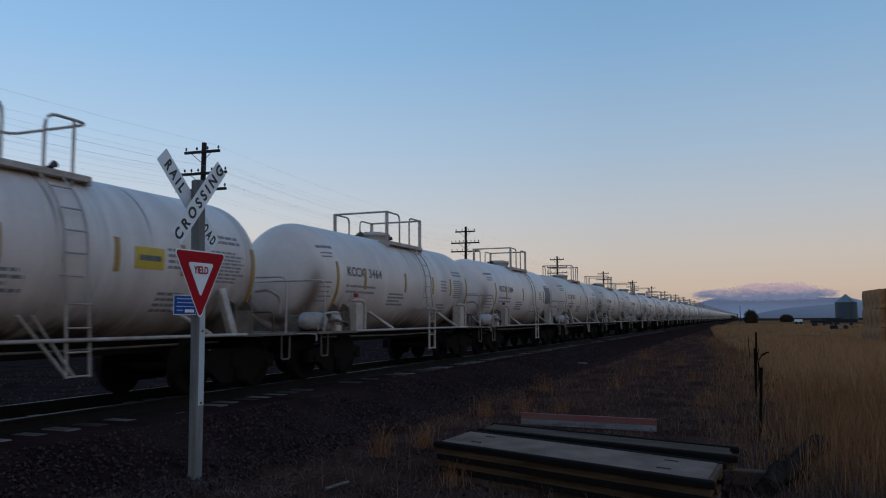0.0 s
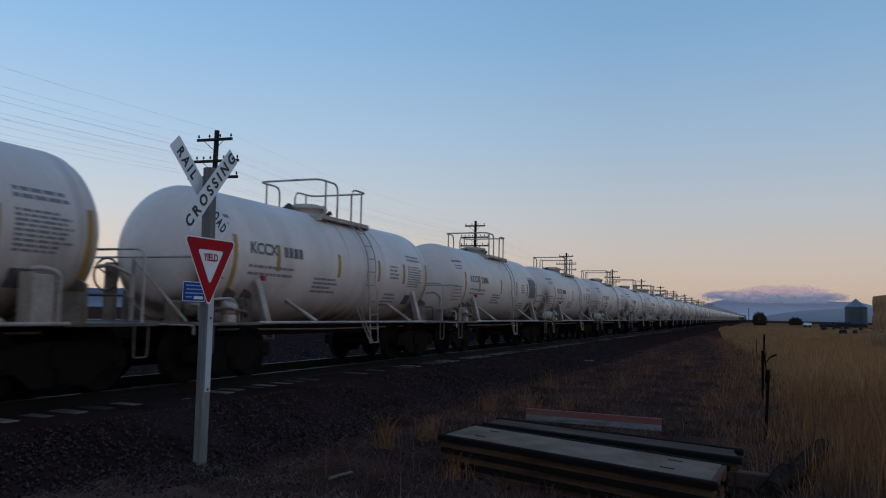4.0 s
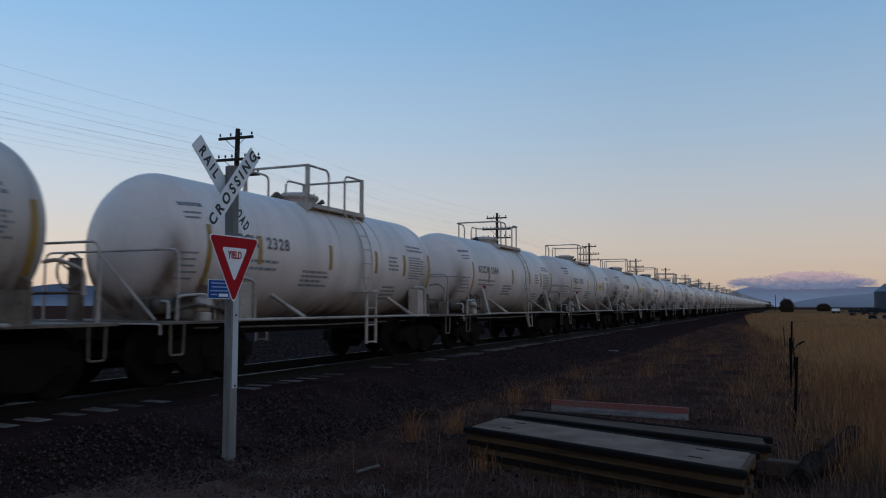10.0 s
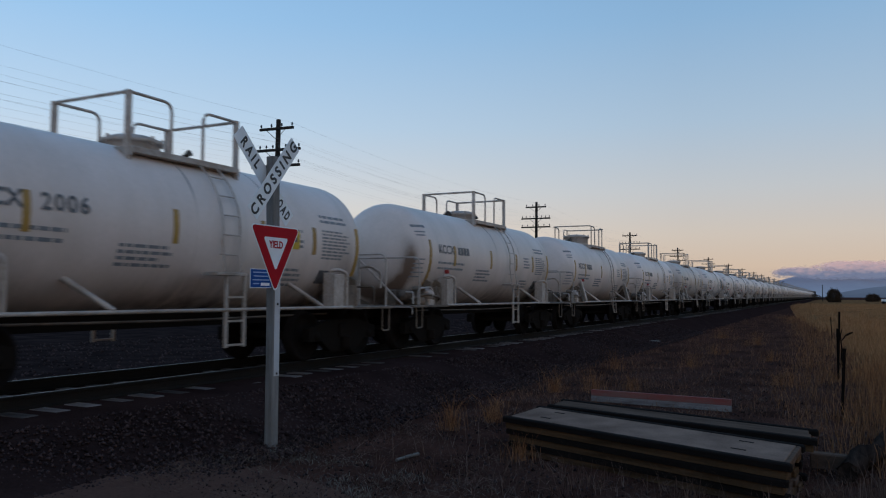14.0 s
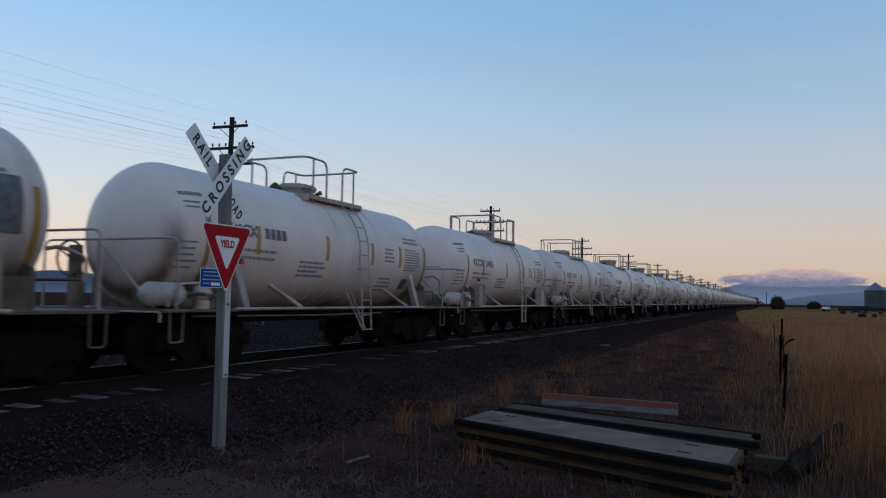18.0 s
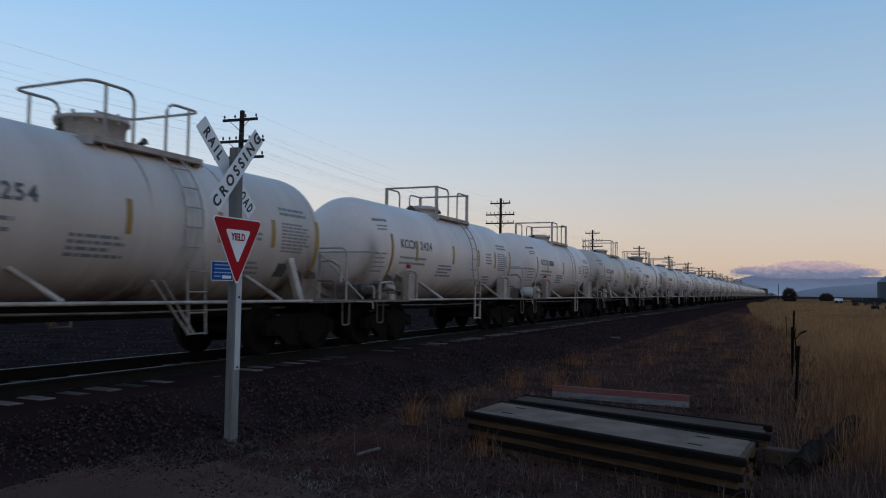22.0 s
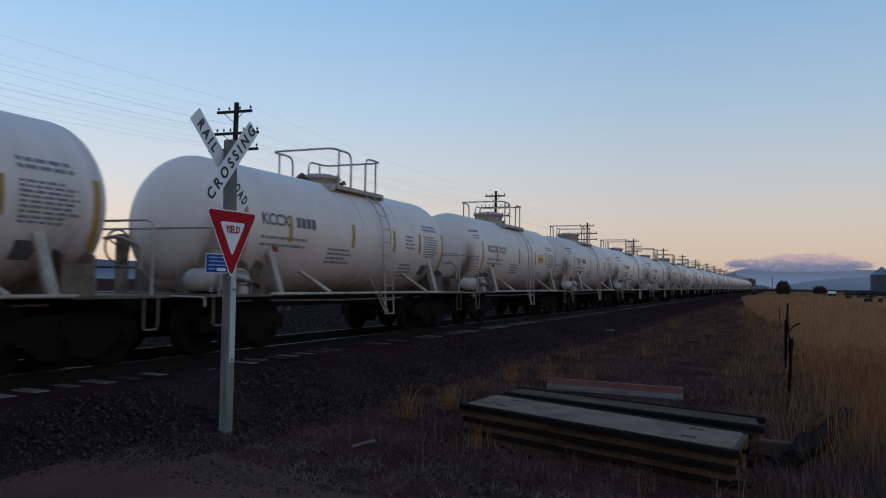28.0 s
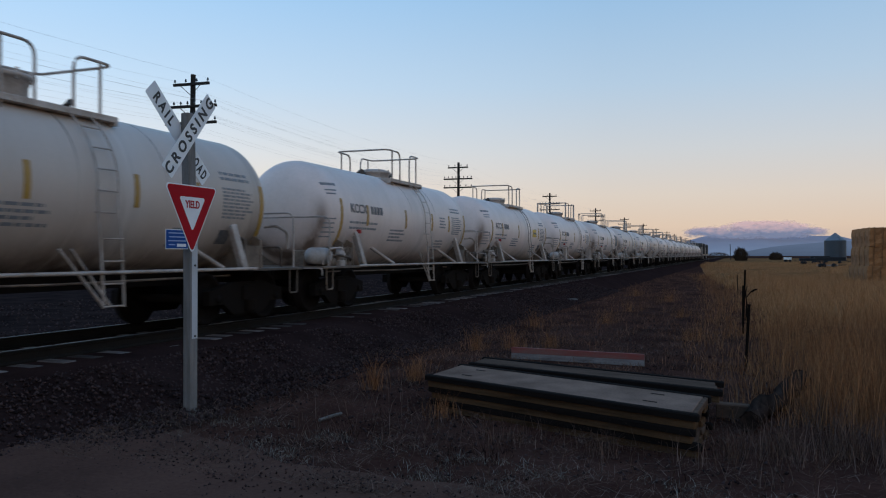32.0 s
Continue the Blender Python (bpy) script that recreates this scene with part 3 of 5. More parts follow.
def shell_strip(g, y0, y1, z0, z1, lift=0.008, n=6):
    """A patch that lies on the near side of the shell or a head, with level upper and lower edges."""
    vs = []
    for i in range(n + 1):
        z = z0 + (z1 - z0) * i / n - TANK_Z
        for y in (y0, y1):
            x = math.sqrt(max(0.0001, shell_r(y) ** 2 - z * z))
            for d in (-0.01, lift):
                vs.append((x + d, y, TANK_Z + z))
    fs = []
    for i in range(n):
        a = 4 * i
        fs += [(a + 1, a + 3, a + 7, a + 5), (a, a + 1, a + 5, a + 4), (a + 3, a + 2, a + 6, a + 7)]
    fs += [(0, 2, 3, 1), (4 * n, 4 * n + 1, 4 * n + 3, 4 * n + 2)]
    g.add(vs, fs)
    return g


def truck_meshes():
    """Side frame, bolster, spring pack, wheel and axle of a truck."""
    g = Geo()
    prof = [(-1.12, 0.36), (-1.12, 0.60), (-0.45, 0.74), (0.45, 0.74), (1.12, 0.60), (1.12, 0.36), (0.72, 0.36), (0.45, 0.16), (-0.45, 0.16), (-0.72, 0.36)]
    k = len(prof)
    g.add([(x, y, z) for x in (0.93, 1.07) for y, z in prof], [tuple(range(k - 1, -1, -1)), tuple(range(k, 2 * k))] + [(i, (i + 1) % k, k + (i + 1) % k, k + i) for i in range(k)])
    bol = Geo().box(-1.12, 1.12, -0.2, 0.2, 0.42, 0.68, 0.02)
    spr = Geo().lathe([(0.001, 0.2)] + [(0.12 if i % 2 else 0.10, 0.2 + 0.22 * i / 10) for i in range(11)] + [(0.001, 0.42)], 10, "z", (1.10, 0, 0))
    wh = Geo().lathe([(0.001, 0.05), (0.10, 0.06), (0.12, 0.01), (0.36, -0.01), (0.40, 0.065), (0.452, 0.065), (0.457, -0.04), (0.485, -0.06), (0.485, -0.075), (0.38, -0.075), (0.10, -0.06), (0.001, -0.06)], 28, "x")
    axle = Geo().lathe([(0.001, -1.10), (0.07, -1.10), (0.075, -1.05), (0.075, 1.05), (0.07, 1.10), (0.001, 1.10)], 10, "x")
    return [x.mesh(n) for x, n in ((g, "side_frame"), (bol, "truck"), (spr, "spring_pack"), (wh, "wheel"), (axle, "axle"))]


TRUCK = truck_meshes()
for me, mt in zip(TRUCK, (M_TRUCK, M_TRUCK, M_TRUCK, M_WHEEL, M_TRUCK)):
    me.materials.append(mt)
wheels = []
TURNED = pose(0, 0, 0, 0, 0, 180)


def build_truck(car, y):
    t = part("truck", TRUCK[1], None, car, m=pose(0, y, 0))
    for side in (Matrix.Identity(4), TURNED):
        part("side_frame", TRUCK[0], None, t, m=side)
        part("spring_pack", TRUCK[2], None, t, m=side)
    for a in AXLES:
        part("axle", TRUCK[4], None, t, m=pose(0, a, 0.457))
        for side in (Matrix.Identity(4), TURNED):
            w = part("wheel", TRUCK[3], None, t)
            w.matrix_parent_inverse = pose(0, a, 0.457) @ side @ pose(0.7525, 0, 0)
            (wheels if side is not TURNED else wheels_turned).append(w)
    return t


wheels_turned = []


def tank_shell(n=40):
    pr = [(0.001, -TANK_HALF)]
    for i in range(1, 11):
        q = math.pi / 2 * i / 10
        pr.append((TANK_R * math.sin(q), -TANK_HALF + 0.66 * (1 - math.cos(q))))
    pr += [(TANK_R, y) for y in (-3.0, -1.4, 0.2, 1.8, 3.2)]
    return Geo().lathe(pr + [(r, -h) for r, h in reversed(pr[:11])], n, "y", (0, 0, TANK_Z))


def build_car(k, number, dy=0.0):
    """A short tank car, the k-th of the train. dy: how far its top platform sits from the usual place."""
    seed = k + 20
    style = 1 if k in TALL else 0
    guard = "square" if k in SQUARE else "round"
    rng = random.Random(seed)
    dirt = ("fairly clean", "lightly soiled", "rust-streaked")[seed % 3]
    car = thing("tank_car", f"{dirt} white acid tank car with top railing on the train", "tank car", group="tank cars of the train")
    S = SHARED
    ends = (Matrix.Identity(4), TURNED)
    tank = part("tank", S["tank"], M_TANK, car)
    tank.color = (*DIRT.get(k, (0.45 * rng.random() ** 2, rng.uniform(0.1, 0.6), rng.uniform(0.0, 0.75))), 1)
    for y in (-0.12, 1.62):
        part("shell_band", S["band"], None, car, m=pose(0, y, TANK_Z)).color = tank.color
    part("centre_sill", S["sill"], None, car)
    for e in ends:
        part("running_rail", S["rail_pipe"], None, car, m=e)
        part("end_platform", S["platform"], None, car, m=e)
        part("saddle", S["saddle"], None, car, m=e)
        part("coupler", S["coupler"], None, car, m=e)
        part("walkway", S["deck"], None, car, m=pose(0, 0.35 + dy, 0) @ e)
        part("end_beam", S["deck_beam"], None, car, m=pose(0, 0.35 + dy, 0) @ e)
        for sx in (-1, 1):
            part("saddle_post", S["post_box" if guard == "square" else "post_lean"], None, car, "white post with rust runs", e @ pose(0, 3.38, 0) @ (TURNED if sx < 0 else Matrix.Identity(4)))
            part("stirrup_step", S["stirrup"], None, car, m=e @ pose(sx * 1.38, 5.0, 0))
        part("shell_brace", S["brace_a"], None, car, m=e)
        part("shell_brace", S["brace_b"], None, car, m=e)
    part("top_railing", S["railing_a_" + guard], None, car, m=pose(0, dy, 0))
    part("top_railing", S["railing_b_" + guard], None, car, m=pose(0, dy, 0))
    part("manway", S[("manway_low", "manway_tall")[style]], None, car, m=pose(0, dy, 0))
    for sx in (1, -1):
        side = "near" if sx > 0 else "off"
        part("ladder", S["ladder_" + side], None, car, m=pose(0, dy, 0))
        part("step_frame", S[("steps_" if guard == "square" else "stays_") + side], None, car, m=pose(0, dy, 0))
    for e in ends:
        part("end_handrail", S["endrail"], None, car, m=e)
    if k not in PLAIN_END and rng.random() < 0.7:
        part("rail_post", S["rail_post"], None, car)
        part("rail_brace", S["rail_brace"], None, car)
    part("valve", S["valve_a"], None, car, "dark fittings valve")
    part("valve", S["valve_b"], None, car, "dark fittings valve")
    build_truck(car, -TRUCK_Y), build_truck(car, TRUCK_Y)
    part("brake_stand", S["brake_stand"], None, car)
    part("brake_wheel", S["brake"], None, car)
    part("brake_cylinder", S["brake_cyl"], None, car)
    part("valve_bracket", S["bracket"], None, car)
    part("brake_rod", S["rod"], None, car)
    part("air_pipe", S["pipe_a"], None, car)
    part("air_pipe", S["pipe_b"], None, car)
    part("control_valve", S["control"], None, car)
    part("uncoupling_lever", S["lever"], None, car)
    part("brake_hose", S["hose"], None, car)
    part("grab_iron", S["grab"], None, car)
    part("air_pipe", S["pipe_c"], None, car)
    part("air_pipe", S["pipe_d"], None, car)
    part("valve_casting", S["casting"], None, car)
    part("hand_valve", S["hand_valve"], None, car)
    if k in (0, 40) or rng.random() < 0.4:
        part("air_reservoir", S["reservoir"], None, car, "pale rounded air reservoir")
    for y, long in ((-4.15, 1), (-2.85, 0), (-0.55, 0), (1.35, 0), (2.75, 0), (4.15, 1)):
        part("reflector_stripe", S["stripe_long" if long else "stripe"], None, car, "faded ochre reflective stripe", pose(0, y + (MARKS.get(k, 0.0) if not long else 0.0), 0))
    tagged(part("stencil_block", S["stencils"], None, car, "faded grey stencilled lines"), kind="stuff")
    part("red_tag", S["red_tag"], None, car, "small red marker")
    part("lettering", S["mark"], None, car, "worn black reporting mark")
    if not number:
        part("number_bar", S["number_bar"], None, car, "worn black car number")
    else:
        for i, digit in enumerate(number):
            part("digit", text_mesh(digit, 0.29, on_tank(-2.33 + 0.178 * (i - 1.5), 2.30), 1.05, 0.006), M_INK, car, "worn black digit of the car number")
    if rng.random() < 0.7:
        part("black_placard", S["placard"], None, car, "small black placard")
    if k in YELLOW:
        y = part("yellow_placard", S["placard_y"], None, car, "yellow hazard placard with dark bars", pose(0, MARKS.get(k, 0.0), 0))
        part("bar", S["placard_bar"], None, y)
    if k in PANEL:
        part("black_panel", S["panel"], None, car, "black stencil panel with pale lines")
    return car


def railing(y0, y1, toward, square):
    """A three-sided guard: an end bar across, and a short bar back along each side. toward: the end that stays open."""
    g = Geo()
    zt, zb, w = 4.05, 3.24, 0.77
    ye, yi = (y0, y1) if toward > 0 else (y1, y0)
    if square:
        for sx in (-1, 1):
            g.bent([(sx * w, yi, zb), (sx * w, yi, zt), (sx * w, ye, zt)], 0.024, 0.16)
            g.box(sx * w - 0.035, sx * w + 0.035, ye - 0.035, ye + 0.035, zb - 0.2, zt + 0.02)
        g.tube([(-w, ye, zt), (w, ye, zt)], 0.026, 8)
    else:
        ym = ye + (yi - ye) * 0.35
        g.bent([(-w, yi, zb), (-w, yi, zt), (-w, ye, zt), (w, ye, zt), (w, yi, zt), (w, yi, zb)], 0.023, 0.2)
        for sx in (-1, 1):
            g.tube([(sx * w, ym, zb - 0.18), (sx * w, ym, zt)], 0.023, 6)
    return g


SHARED = {}


def shared_parts():
    S = SHARED

    def put(key, geo, mt):
        S[key] = geo.mesh(key)
        S[key].materials.append(mt)

    # the shell sits a little towards the brake end
    g = tank_shell(48)
    g.v = [(x, y - 0.42 if y > 3.3 else y + 0.36 if y < -3.3 else y, z) for x, y, z in g.v]
    S["tank"] = g.mesh("tank")
    put("band", Geo().lathe([(TANK_R - 0.004, -0.022), (TANK_R + 0.002, -0.012), (TANK_R + 0.002, 0.012), (TANK_R - 0.004, 0.022)], 48, "y"), M_TANK)
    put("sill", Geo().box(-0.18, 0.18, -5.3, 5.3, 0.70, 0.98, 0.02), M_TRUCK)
    put("rail_pipe", Geo().tube([(1.42, -3.7, 0.985), (1.42, 3.7, 0.985)], 0.028, 8), M_WHITE)
    put("platform", Geo().box(-1.43, 1.43, 3.62, 5.32, 0.945, 0.99, 0.012), M_RUST)
    # saddle: a plated block that carries the tank over the truck
    arc = [(TANK_R * math.cos(q), TANK_Z + TANK_R * math.sin(q)) for q in np.linspace(-0.50, -math.pi + 0.50, 15)]
    pts = [(-1.24, 0.99), (1.24, 0.99), (1.22, 1.50)] + arc + [(-1.22, 1.50)]
    k = len(pts)
    g = Geo()
    for y0, y1 in ((3.62, 3.68), (4.10, 4.16)):
        g.add([(x, y, z) for y in (y0, y1) for x, z in pts], [tuple(range(k)), tuple(range(2 * k - 1, k - 1, -1))] + [(i, k + i, k + (i + 1) % k, (i + 1) % k) for i in range(k)])
    g.box(-1.22, -1.18, 3.67, 4.11, 0.99, 1.40).box(1.18, 1.22, 3.67, 4.11, 0.99, 1.40)
    put("saddle", g, M_RUST)
    # a leaning flange, or an upright channel with a rounded cap
    lean = Matrix.Translation((1.40, 0, 0.99)) @ pose(0, 0, 0, 8, -13, 0)
    put("post_lean", Geo().box(-0.03, 0.03, -0.075, 0.075, 0.0, 0.80, 0.01, lean).box(-0.12, -0.03, -0.02, 0.02, 0.0, 0.72, 0.0, lean), M_WHITE)
    g = Geo().box(1.30, 1.37, -0.20, 0.13, 0.99, 1.60, 0.012).box(1.12, 1.30, -0.20, -0.14, 0.99, 1.62).box(1.12, 1.30, 0.06, 0.13, 0.99, 1.62)
    g.bent([(1.24, -0.14, 1.66), (1.36, -0.05, 1.68), (1.39, 0.17, 1.62), (1.39, 0.17, 1.0)], 0.032, 0.09)
    put("post_box", g, M_WHITE)
    put("endrail", Geo().bent([(-1.38, 5.0, 0.99), (-1.38, 5.0, 2.05), (1.38, 5.0, 2.05), (1.38, 5.0, 0.99)], 0.018, 0.16), M_WHITE)
    put("rail_post", Geo().box(-0.23, -0.17, -5.02, -4.98, 0.99, 2.04), M_WHITE)
    put("rail_brace", Geo().tube([(-0.2, -5.02, 2.03), (0.97, -5.02, 1.0)], 0.022, 6), M_WHITE)
    put("grab", Geo().bent([(1.15, 4.35, 1.75), (1.40, 4.35, 1.78), (1.40, 4.75, 1.66), (1.40, 4.75, 1.35)], 0.026, 0.1), M_WHITE)
    put("pipe_c", Geo().bent([(1.32, -4.95, 1.0), (1.32, -4.95, 1.36), (1.30, -4.30, 1.40), (1.26, -4.05, 1.20), (1.26, -4.05, 1.0)], 0.022, 0.12, 6), M_WHITE)
    put("pipe_d", Geo().bent([(1.10, -4.90, 1.12), (1.34, -4.60, 1.24), (1.34, -3.90, 1.16), (1.15, -3.75, 1.05)], 0.03, 0.12, 6), M_RUST)
    g = Geo().lathe([(0.001, -0.16), (0.10, -0.15), (0.13, -0.08), (0.10, -0.03), (0.16, 0.0), (0.10, 0.04), (0.12, 0.12), (0.001, 0.16)], 12, "y", (1.22, -4.32, 1.22))
    g.box(1.10, 1.34, -4.44, -4.20, 0.99, 1.12, 0.02)
    put("casting", g, M_WHITE)
    ring = [(1.28 + 0.0 * q, -3.98 + 0.11 * math.cos(q), 1.30 + 0.11 * math.sin(q)) for q in np.linspace(0, 2 * math.pi, 13)]
    put("hand_valve", Geo().tube(ring, 0.016, 5).tube([(1.28, -3.98, 1.0), (1.28, -3.98, 1.30)], 0.025, 6), M_RUST)
    put("deck", Geo().box(0.36, 0.84, -1.1, 1.1, 3.20, 3.285, 0.008), M_WHITE)
    put("deck_beam", Geo().box(-0.845, 0.845, 1.06, 1.12, 3.15, 3.28, 0.006), M_WHITE)
    for guard in ("square", "round"):
        put("railing_a_" + guard, railing(-0.75, 0.05, 1, guard == "square"), M_WHITE)
        put("railing_b_" + guard, railing(0.70, 1.45, -1, guard == "square"), M_WHITE)
    g = Geo().lathe([(0.42, 3.30), (0.42, 3.48), (0.47, 3.48), (0.47, 3.53), (0.30, 3.60), (0.001, 3.62)], 20, "z")
    for i in range(8):
        q = 2 * math.pi * i / 8
        g.tube([(0.44 * math.cos(q), 0.44 * math.sin(q), 3.45), (0.44 * math.cos(q), 0.44 * math.sin(q), 3.58)], 0.025, 6)
    put("manway_low", g, M_WHITE)
    g = Geo().lathe([(0.48, 3.2), (0.48, 3.62), (0.54, 3.62), (0.54, 3.68), (0.30, 3.74), (0.001, 3.76)], 20, "z")
    for i in range(10):
        q = 2 * math.pi * i / 10
        g.tube([(0.51 * math.cos(q), 0.51 * math.sin(q), 3.58), (0.51 * math.cos(q), 0.51 * math.sin(q), 3.74)], 0.025, 6)
    put("manway_tall", g, M_WHITE)
    put("valve_a", Geo().tube([(0.15, 0.66, 3.25), (0.15, 0.66, 3.46), (0.25, 0.66, 3.50)], 0.06, 8).lathe([(0.001, 3.38), (0.10, 3.38), (0.10, 3.42), (0.001, 3.43)], 10, "z", (0.15, 0.66, 0)), M_FITTING)
    put("valve_b", Geo().tube([(-0.2, -0.55, 3.25), (-0.2, -0.55, 3.45), (-0.05, -0.62, 3.50)], 0.08, 8).lathe([(0.001, 3.40), (0.13, 3.40), (0.13, 3.45), (0.001, 3.46)], 10, "z", (-0.2, -0.55, 0)), M_FITTING)
    for sx, side in ((1, "near"), (-1, "off")):
        g = Geo()
        out = TANK_R + 0.09
        for y in (0.60, 0.98):
            pts = [(sx * 0.80, y, 3.22)]
            for q in np.linspace(0.88, -0.12, 8):
                pts.append((sx * out * math.cos(q), y, TANK_Z + out * math.sin(q)))
            g.tube(pts + [(sx * 1.36, y, 1.55)], 0.015, 6)
        for i in range(5):
            z = 1.82 + 0.30 * i
            x = out * math.cos(math.asin(max(-0.3, min(0.95, (z - TANK_Z) / out))))
            g.tube([(sx * x, 0.60, z), (sx * x, 0.98, z)], 0.013, 6)
        put("ladder_" + side, g, M_WHITE)
        # upright steps with a small landing, or a thin ladder with stays in a V
        g = Geo()
        for y in (0.58, 0.98):
            g.box(sx * 1.41 - 0.022, sx * 1.41 + 0.022, y - 0.03, y + 0.03, 0.42, 1.50, 0.006)
        for z in (0.44, 0.80, 1.16):
            g.box(sx * 1.41 - 0.02, sx * 1.41 + 0.02, 0.61, 0.95, z, z + 0.03)
        g.box(sx * 1.32 - 0.14, sx * 1.32 + 0.14, 0.32, 1.0, 1.50, 1.545, 0.008)
        put("steps_" + side, g, M_WHITE)
        g = Geo()
        for y in (0.60, 0.98):
            g.tube([(sx * 1.36, y, 1.60), (sx * 1.42, y, 0.50)], 0.019, 6)
        for i in range(4):
            g.tube([(sx * 1.42, 0.60, 0.52 + 0.31 * i), (sx * 1.42, 0.98, 0.52 + 0.31 * i)], 0.014, 6)
        g.tube([(sx * 1.42, 0.60, 0.52), (sx * 1.42, -0.15, 1.30)], 0.02, 6)
        g.tube([(sx * 1.42, 0.72, 0.52), (sx * 1.42, 0.05, 1.30)], 0.018, 6)
        put("stays_" + side, g, M_WHITE)
    g = Geo().box(-0.12, 0.12, 5.3, 5.72, 0.72, 0.93, 0.03)
    put("coupler", g, M_TRUCK)
    put("hose", Geo().tube([(0.35, 5.3, 0.85), (0.34, 5.45, 0.6), (0.28, 5.62, 0.5), (0.2, 5.72, 0.52)], 0.028, 6), M_TRUCK)
    put("stirrup", Geo().bent([(0, -0.14, 0.95), (0, -0.13, 0.50), (0, 0.13, 0.50), (0, 0.14, 0.95)], 0.017, 0.05, 6), M_RUST)
    put("brace_a", Geo().tube([(1.42, 2.75, 1.0), (0.94, 2.35, 1.42)], 0.042, 6), M_WHITE)
    put("brace_b", Geo().tube([(1.42, -1.75, 1.0), (0.94, -2.15, 1.42)], 0.042, 6), M_WHITE)
    put("brake_stand", Geo().box(-0.62, -0.42, -5.22, -5.1, 0.98, 1.95, 0.01), M_RUST)
    ring = [(-0.52 + 0.27 * math.cos(q), -5.27, 1.75 + 0.27 * math.sin(q)) for q in np.linspace(0, 2 * math.pi, 17)]
    g = Geo().tube(ring, 0.02, 6)
    for q in (0.5, 2.6, 4.7):
        g.tube([(-0.52, -5.27, 1.75), (-0.52 + 0.27 * math.cos(q), -5.27, 1.75 + 0.27 * math.sin(q))], 0.014, 5)
    put("brake", g, M_RUST)
    put("brake_cyl", Geo().lathe([(0.001, -4.95), (0.12, -4.93), (0.13, -4.4), (0.05, -4.35), (0.05, -3.6), (0.001, -3.6)], 12, "y", (0.9, 0, 1.2)), M_RUST)
    put("bracket", Geo().box(0.45, 0.75, -4.98, -4.55, 0.99, 1.34, 0.03), M_RUST)
    put("pipe_a", Geo().bent([(1.25, -5.05, 1.02), (1.25, -5.05, 1.28), (0.7, -4.75, 1.28), (0.7, -4.2, 1.15), (1.2, -3.7, 1.15)], 0.022, 0.08, 6), M_WHITE)
    put("pipe_b", Geo().bent([(1.1, 5.0, 1.0), (1.1, 5.0, 1.38), (0.2, 5.0, 1.38), (0.2, 4.4, 1.2)], 0.022, 0.08, 6), M_RUST)
    g = Geo().lathe([(0.001, 0.99), (0.16, 0.99), (0.16, 1.14), (0.10, 1.18), (0.10, 1.30), (0.15, 1.32), (0.15, 1.40), (0.001, 1.42)], 12, "z", (1.15, -4.62, 0))
    put("control", g, M_RUST)
    put("lever", Geo().bent([(1.40, -5.36, 0.80), (1.40, -5.36, 0.95), (0.2, -5.36, 0.95)], 0.016, 0.06, 6), M_WHITE)
    put("rod", Geo().tube([(0.7, 3.9, 0.85), (0.72, 0, 0.82), (0.7, -3.9, 0.85)], 0.02, 6), M_RUST)
    put("reservoir", Geo().lathe([(0.001, -0.40), (0.12, -0.38), (0.18, -0.29), (0.18, 0.29), (0.12, 0.38), (0.001, 0.40)], 16, "y", (1.12, -5.02, 1.21)), M_RESERVOIR)
    put("red_tag", Geo().box(1.22, 1.31, -3.44, -3.35, 1.73, 1.82, 0.01), M_RED)
    g = shell_strip(Geo(), 3.05, 3.95, 1.9, 2.6, 0.009)
    put("panel", g, M_INK)
    put("placard_bar", shell_strip(Geo(), 1.78, 2.22, 2.12, 2.20, 0.016), M_INK)
    put("mark", text_mesh("KCCX", 0.29, on_tank(-3.32, 2.30), 1.05, 0.006), M_INK)
    g = Geo()
    for i in range(4):
        shell_strip(g, -2.66 + 0.17 * i, -2.53 + 0.17 * i, 2.21, 2.40, 0.006, 2)
    put("number_bar", g, M_INK)
    put("stripe", shell_strip(Geo(), -0.05, 0.05, 1.93, 2.42), M_YELLOW)
    put("stripe_long", shell_strip(Geo(), -0.05, 0.05, 1.45, 2.5), M_YELLOW)
    g = Geo()
    rng = random.Random(9)

    def lines(y, z, w, n, dz, h, gap=0.035, lo=0.06, hi=0.2):
        for i in range(n):
            ww = w * rng.uniform(0.72, 1.0)
            yy = y
            while yy < y + ww:
                k = rng.uniform(lo, hi)
                shell_strip(g, yy, min(yy + k, y + ww), z - dz * i, z - dz * i + h, 0.004, 1)
                yy += k + gap

    lines(-3.75, 1.96, 1.7, 2, 0.13, 0.05)
    lines(-4.50, 2.78, 0.36, 1, 0.1, 0.06, 0.012, 0.04, 0.09)
    lines(-4.48, 2.66, 0.26, 2, 0.08, 0.03, 0.008, 0.03, 0.06)
    lines(-4.56, 2.02, 0.24, 5, 0.10, 0.03, 0.008, 0.03, 0.06)
    lines(-1.5, 1.84, 0.95, 4, 0.085, 0.045)
    lines(1.95, 2.30, 0.55, 4, 0.09, 0.045)
    lines(1.85, 1.62, 0.7, 4, 0.085, 0.045)
    lines(3.0, 2.62, 0.85, 2, 0.09, 0.05)
    lines(3.0, 2.36, 0.9, 9, 0.062, 0.034)
    put("stencils", g, M_INK_PALE)
    put("placard", shell_strip(Geo(), 3.05, 3.35, 1.42, 1.66, 0.01), M_INK)
    g = shell_strip(Geo(), 1.7, 2.3, 2.0, 2.32, 0.01)
    put("placard_y", g, M_ORANGE)


shared_parts()

